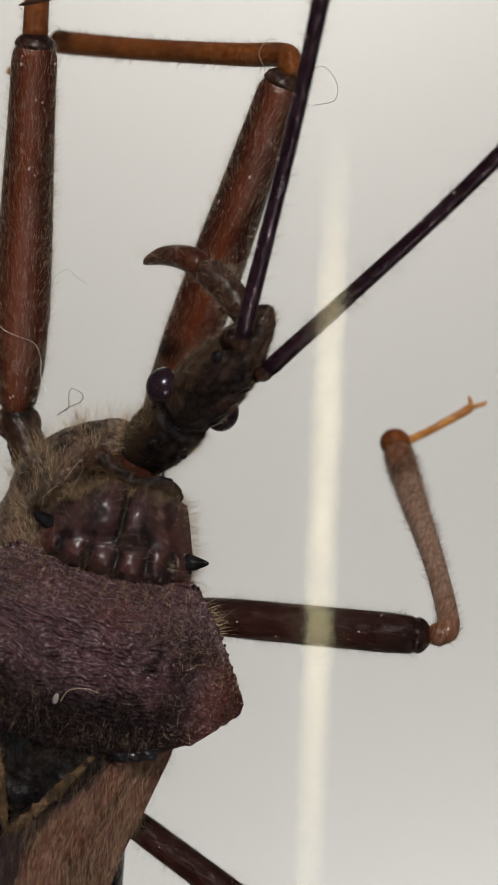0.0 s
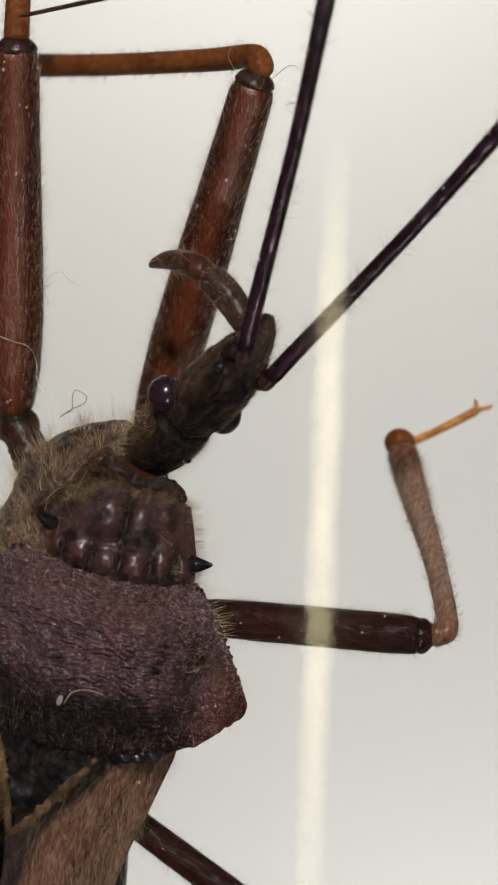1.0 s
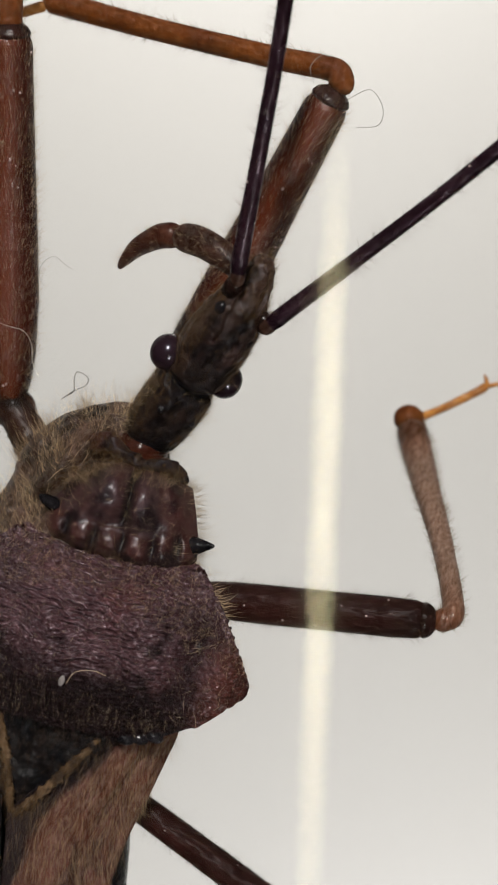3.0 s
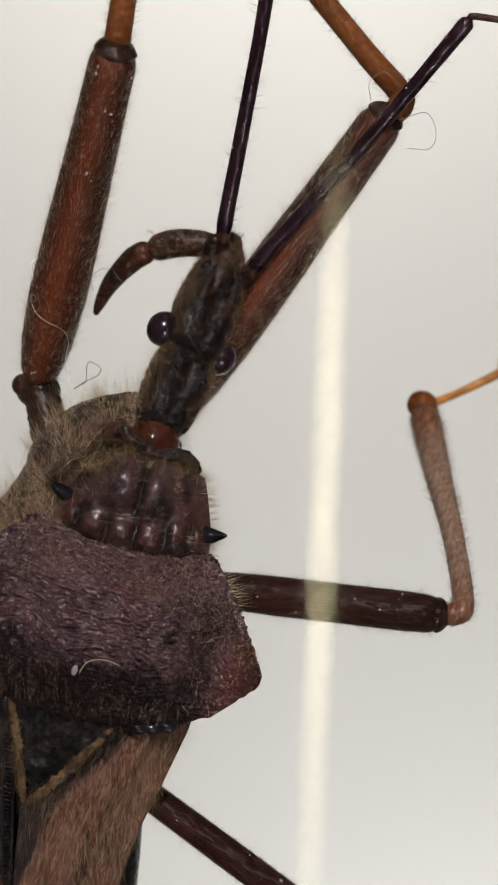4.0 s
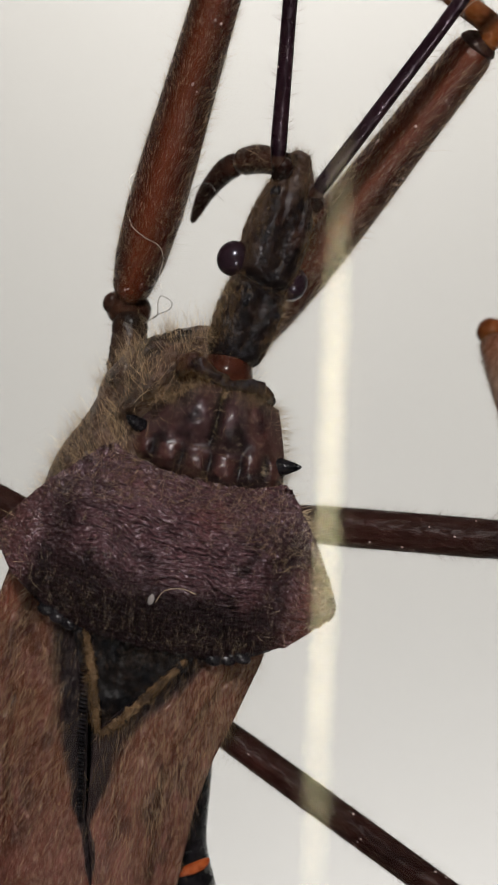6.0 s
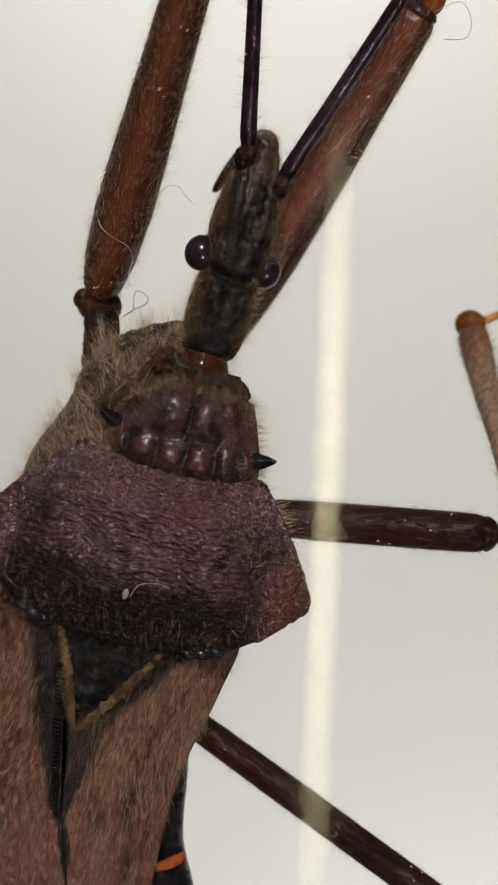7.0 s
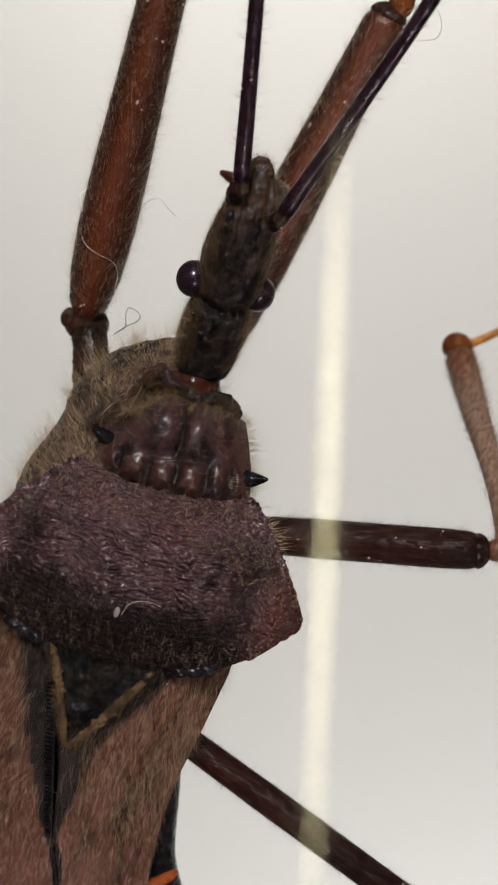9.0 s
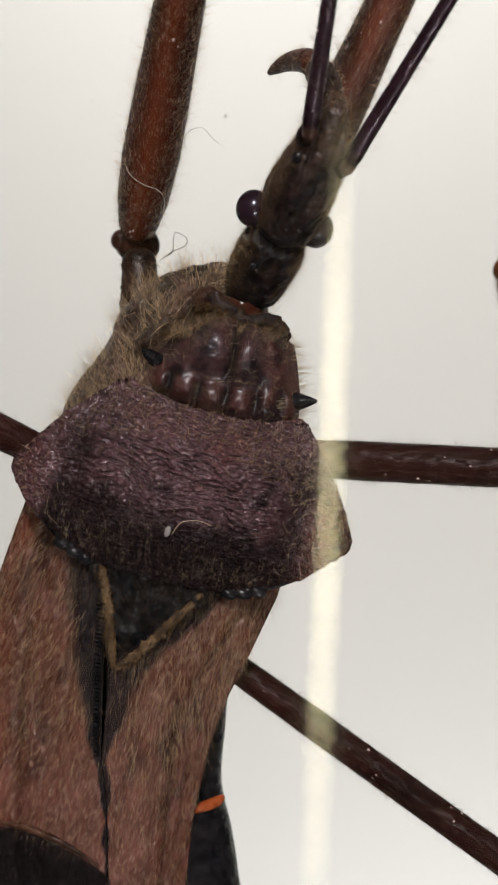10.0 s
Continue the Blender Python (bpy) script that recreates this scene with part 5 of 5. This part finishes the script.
    rows = (
        (0, -2.895, 4.229, 3.4, -4.492, 11.428, 5.942), (0.5, -2.995, 4.195, 3.4, -4.74, 11.234, 6.271),
        (1, -2.995, 4.171, 3.4, -4.841, 11.197, 6.24), (1.5, -3.07, 4.268, 3.4, -5.138, 11.571, 5.196),
        (2, -3.089, 4.219, 3.4, -5.202, 11.505, 5.214), (2.2, -3.144, 4.121, 3.4, -5.312, 11.4, 5.258),
        (3.3, -3.05, 4.13, 3.4, -4.373, 10.72, 7.356), (3.5, -2.99, 4.173, 3.4, -3.883, 10.581, 7.756),
        (4, -2.865, 4.389, 3.4, -2.844, 10.81, 7.828), (4.5, -2.744, 4.622, 3.4, -2.344, 11.23, 7.525),
        (5, -2.71, 4.668, 3.4, -2.57, 11.108, 7.797), (5.5, -2.66, 4.806, 3.4, -2.407, 11.133, 7.956),
        (5.7, -2.533, 4.869, 3.4, -2.343, 11.451, 7.621), (6.8, -2.646, 4.873, 3.4, -2.417, 10.961, 8.268),
        (7, -2.662, 4.811, 3.4, -2.375, 11.008, 8.129), (7.5, -2.647, 4.806, 3.4, -2.496, 11.002, 8.135),
        (8, -2.753, 4.784, 3.4, -2.518, 11.095, 7.977), (8.5, -2.779, 4.753, 3.4, -2.531, 11.102, 7.924),
        (9, -2.753, 4.738, 3.4, -2.767, 11.072, 7.951), (9.5, -2.71, 4.821, 3.4, -2.812, 10.641, 8.592),
        (10, -2.704, 4.875, 3.4, -2.941, 10.295, 9.004),
    )
    walk(front_femur_a, [(t, aim((a, b, c), (d, e, f))) for t, a, b, c, d, e, f in rows])
    walk(front_coxa_a, [(t, aim((-2.0, 3.1, 3.5), (a + 0.10, b - 0.1, c))) for t, a, b, c, d, e, f in rows])
    walk(front_femur_b, [(t, aim((a, b, c), (d, e, f))) for t, a, b, c, d, e, f in (
        (0, -0.043, 4.67, 2.3, 0.358, 12.339, 5.448), (0.5, -0.234, 4.529, 2.3, 0.183, 12.142, 5.579),
        (1, -0.226, 4.504, 2.3, -0.257, 12.129, 5.579), (1.5, -0.177, 4.662, 2.3, -0.48, 12.281, 5.577),
        (2, -0.178, 4.669, 2.3, -0.077, 12.329, 5.494), (2.2, -0.174, 4.619, 2.3, 0.487, 12.267, 5.484),
        (3.3, -0.155, 4.348, 2.3, 1.721, 11.753, 5.561), (3.5, -0.151, 4.299, 2.3, 2.07, 11.593, 5.579),
        (4, -0.122, 4.434, 2.3, 2.355, 11.645, 5.579), (4.5, -0.088, 4.185, 2.3, 3.894, 10.687, 5.579),
        (5, -0.159, 4.402, 2.3, 2.925, 11.375, 5.579), (5.5, -0.054, 4.648, 2.3, 2.593, 11.799, 5.579),
        (5.7, -0.053, 4.651, 2.3, 2.724, 11.799, 5.47), (6.8, -0.047, 4.667, 2.3, 2.117, 12.284, 4.77),
        (7, -0.046, 4.67, 2.3, 1.885, 12.392, 4.652), (7.5, -0.046, 4.67, 2.3, 1.816, 12.305, 4.971),
        (8, -0.046, 4.67, 2.3, 1.717, 12.435, 4.642), (8.5, -0.046, 4.67, 2.3, 1.741, 12.428, 4.647),
        (9, -0.046, 4.67, 2.3, 1.364, 12.596, 4.319), (9.5, -0.046, 4.67, 2.3, 1.183, 12.617, 4.351),
        (10, -0.046, 4.67, 2.3, 1.035, 12.613, 4.436),
    )])
    # the middle leg: the knee rises and falls, the foot slides a little on the pane
    thigh, shin, hip = shifting
    rows = (
        (0, 6.396, 2.644, 5.702, 5.021, 6.181, 0.92), (0.5, 6.293, 2.63, 5.66, 5.045, 6.269, 0.92), (1, 6.285, 2.642, 5.706, 5.037, 6.221, 0.92),
        (1.5, 6.356, 2.672, 5.532, 5.041, 6.45, 0.92), (2, 6.384, 2.694, 5.488, 5.098, 6.534, 0.92), (3.5, 6.435, 2.514, 5.486, 5.191, 6.371, 0.92),
        (4, 6.416, 2.474, 5.288, 5.163, 6.55, 0.92), (4.5, 6.446, 2.489, 5.182, 5.137, 6.659, 0.92), (5, 6.436, 2.556, 5.14, 5.143, 6.773, 0.92),
        (5.5, 6.403, 2.578, 5.118, 5.178, 6.837, 0.92), (7, 6.494, 2.656, 5.074, 5.154, 6.925, 0.92), (7.5, 6.515, 2.662, 5.074, 5.124, 6.915, 0.92),
        (8, 6.437, 2.701, 5.242, 5.078, 6.793, 0.92), (8.5, 6.432, 2.674, 5.256, 5.077, 6.752, 0.92), (9, 6.439, 2.656, 5.256, 5.084, 6.734, 0.92),
        (9.5, 6.489, 2.754, 5.252, 5.165, 6.847, 0.92), (10, 6.489, 2.777, 5.18, 5.196, 6.955, 0.92),
    )
    rest = aim((6.46, 2.63, 5.1), (5.02, 6.84, 0.92)).inverted()
    walk(thigh, [(t, aim(hip, (a, b, c))) for t, a, b, c, d, e, f in rows])
    walk(shin, [(t, aim((a, b, c), (d, e, f)) @ rest) for t, a, b, c, d, e, f in rows])
    walk(front_tibia_a, [(t, aim((a, b, c), (d, e, f))) for t, a, b, c, d, e, f in (
        (0, -4.492, 11.428, 5.942, -4.774, 12.23, 5.492), (0.5, -4.74, 11.234, 6.271, -5.022, 12.036, 5.821),
        (1, -4.841, 11.197, 6.24, -5.123, 11.999, 5.79), (1.5, -5.138, 11.571, 5.196, -5.42, 12.373, 4.746),
        (2, -5.202, 11.505, 5.214, -5.483, 12.307, 4.764), (2.2, -5.307, 11.382, 5.254, -5.589, 12.184, 4.804),
        (3.3, -4.373, 10.721, 7.357, -4.655, 11.523, 6.907), (3.5, -3.883, 10.581, 7.756, -4.07, 11.414, 7.306),
        (4, -2.844, 10.81, 7.828, -3.031, 11.643, 7.378), (4.5, -2.344, 11.23, 7.525, -2.531, 12.063, 7.075),
        (5, -2.57, 11.108, 7.797, -2.757, 11.941, 7.347), (5.5, -2.407, 11.133, 7.956, -2.594, 11.966, 7.506),
        (5.7, -2.343, 11.433, 7.609, -2.529, 12.266, 7.159), (6.8, -2.417, 10.962, 8.269, -2.603, 11.795, 7.819),
        (7, -2.375, 11.008, 8.129, -2.562, 11.842, 7.679), (7.5, -2.496, 11.002, 8.135, -2.682, 11.835, 7.685),
        (8, -2.518, 11.095, 7.977, -2.705, 11.929, 7.527), (8.5, -2.531, 11.102, 7.924, -2.718, 11.935, 7.474),
        (9, -2.767, 11.072, 7.951, -2.954, 11.905, 7.501), (9.5, -2.812, 10.641, 8.592, -2.998, 11.474, 8.142),
        (10, -2.941, 10.295, 9.004, -3.127, 11.128, 8.554),
    )])
    walk(front_tibia_b, [(t, aim((a, b, c), (d, e, f))) for t, a, b, c, d, e, f in (
        (0, 0.358, 12.339, 5.448, -5.147, 12.175, 1.127), (0.5, 0.183, 12.142, 5.579, -5.251, 11.73, 1.186),
        (1, -0.257, 12.129, 5.579, -5.584, 11.495, 1.082), (1.5, -0.48, 12.281, 5.577, -5.742, 11.6, 1.01),
        (2, -0.077, 12.329, 5.494, -5.554, 11.727, 1.178), (2.2, 0.486, 12.258, 5.48, -5.381, 11.666, 1.707),
        (3.3, 1.719, 11.748, 5.558, -2.108, 12.728, 4.358), (3.5, 2.07, 11.593, 5.579, -0.538, 13.499, 4.364),
        (4, 2.355, 11.645, 5.579, 0.105, 13.557, 4.38), (4.5, 3.894, 10.687, 5.579, 0.681, 13.402, 4.367),
        (5, 2.925, 11.375, 5.579, 1.33, 13.05, 4.38), (5.5, 2.593, 11.799, 5.579, 1.471, 13.084, 4.385),
        (5.7, 2.725, 11.801, 5.471, 1.568, 12.844, 4.271), (6.8, 2.118, 12.289, 4.772, 1.316, 12.817, 4.472),
        (7, 1.885, 12.392, 4.652, 1.083, 12.92, 4.352), (7.5, 1.816, 12.305, 4.971, 1.014, 12.832, 4.671),
        (8, 1.717, 12.435, 4.642, 0.915, 12.963, 4.342), (8.5, 1.741, 12.428, 4.647, 0.939, 12.956, 4.347),
        (9, 1.364, 12.596, 4.319, 0.561, 13.124, 4.019), (9.5, 1.183, 12.618, 4.351, 0.38, 13.146, 4.051),
        (10, 1.036, 12.617, 4.437, 0.234, 13.145, 4.137),
    )])


motions()
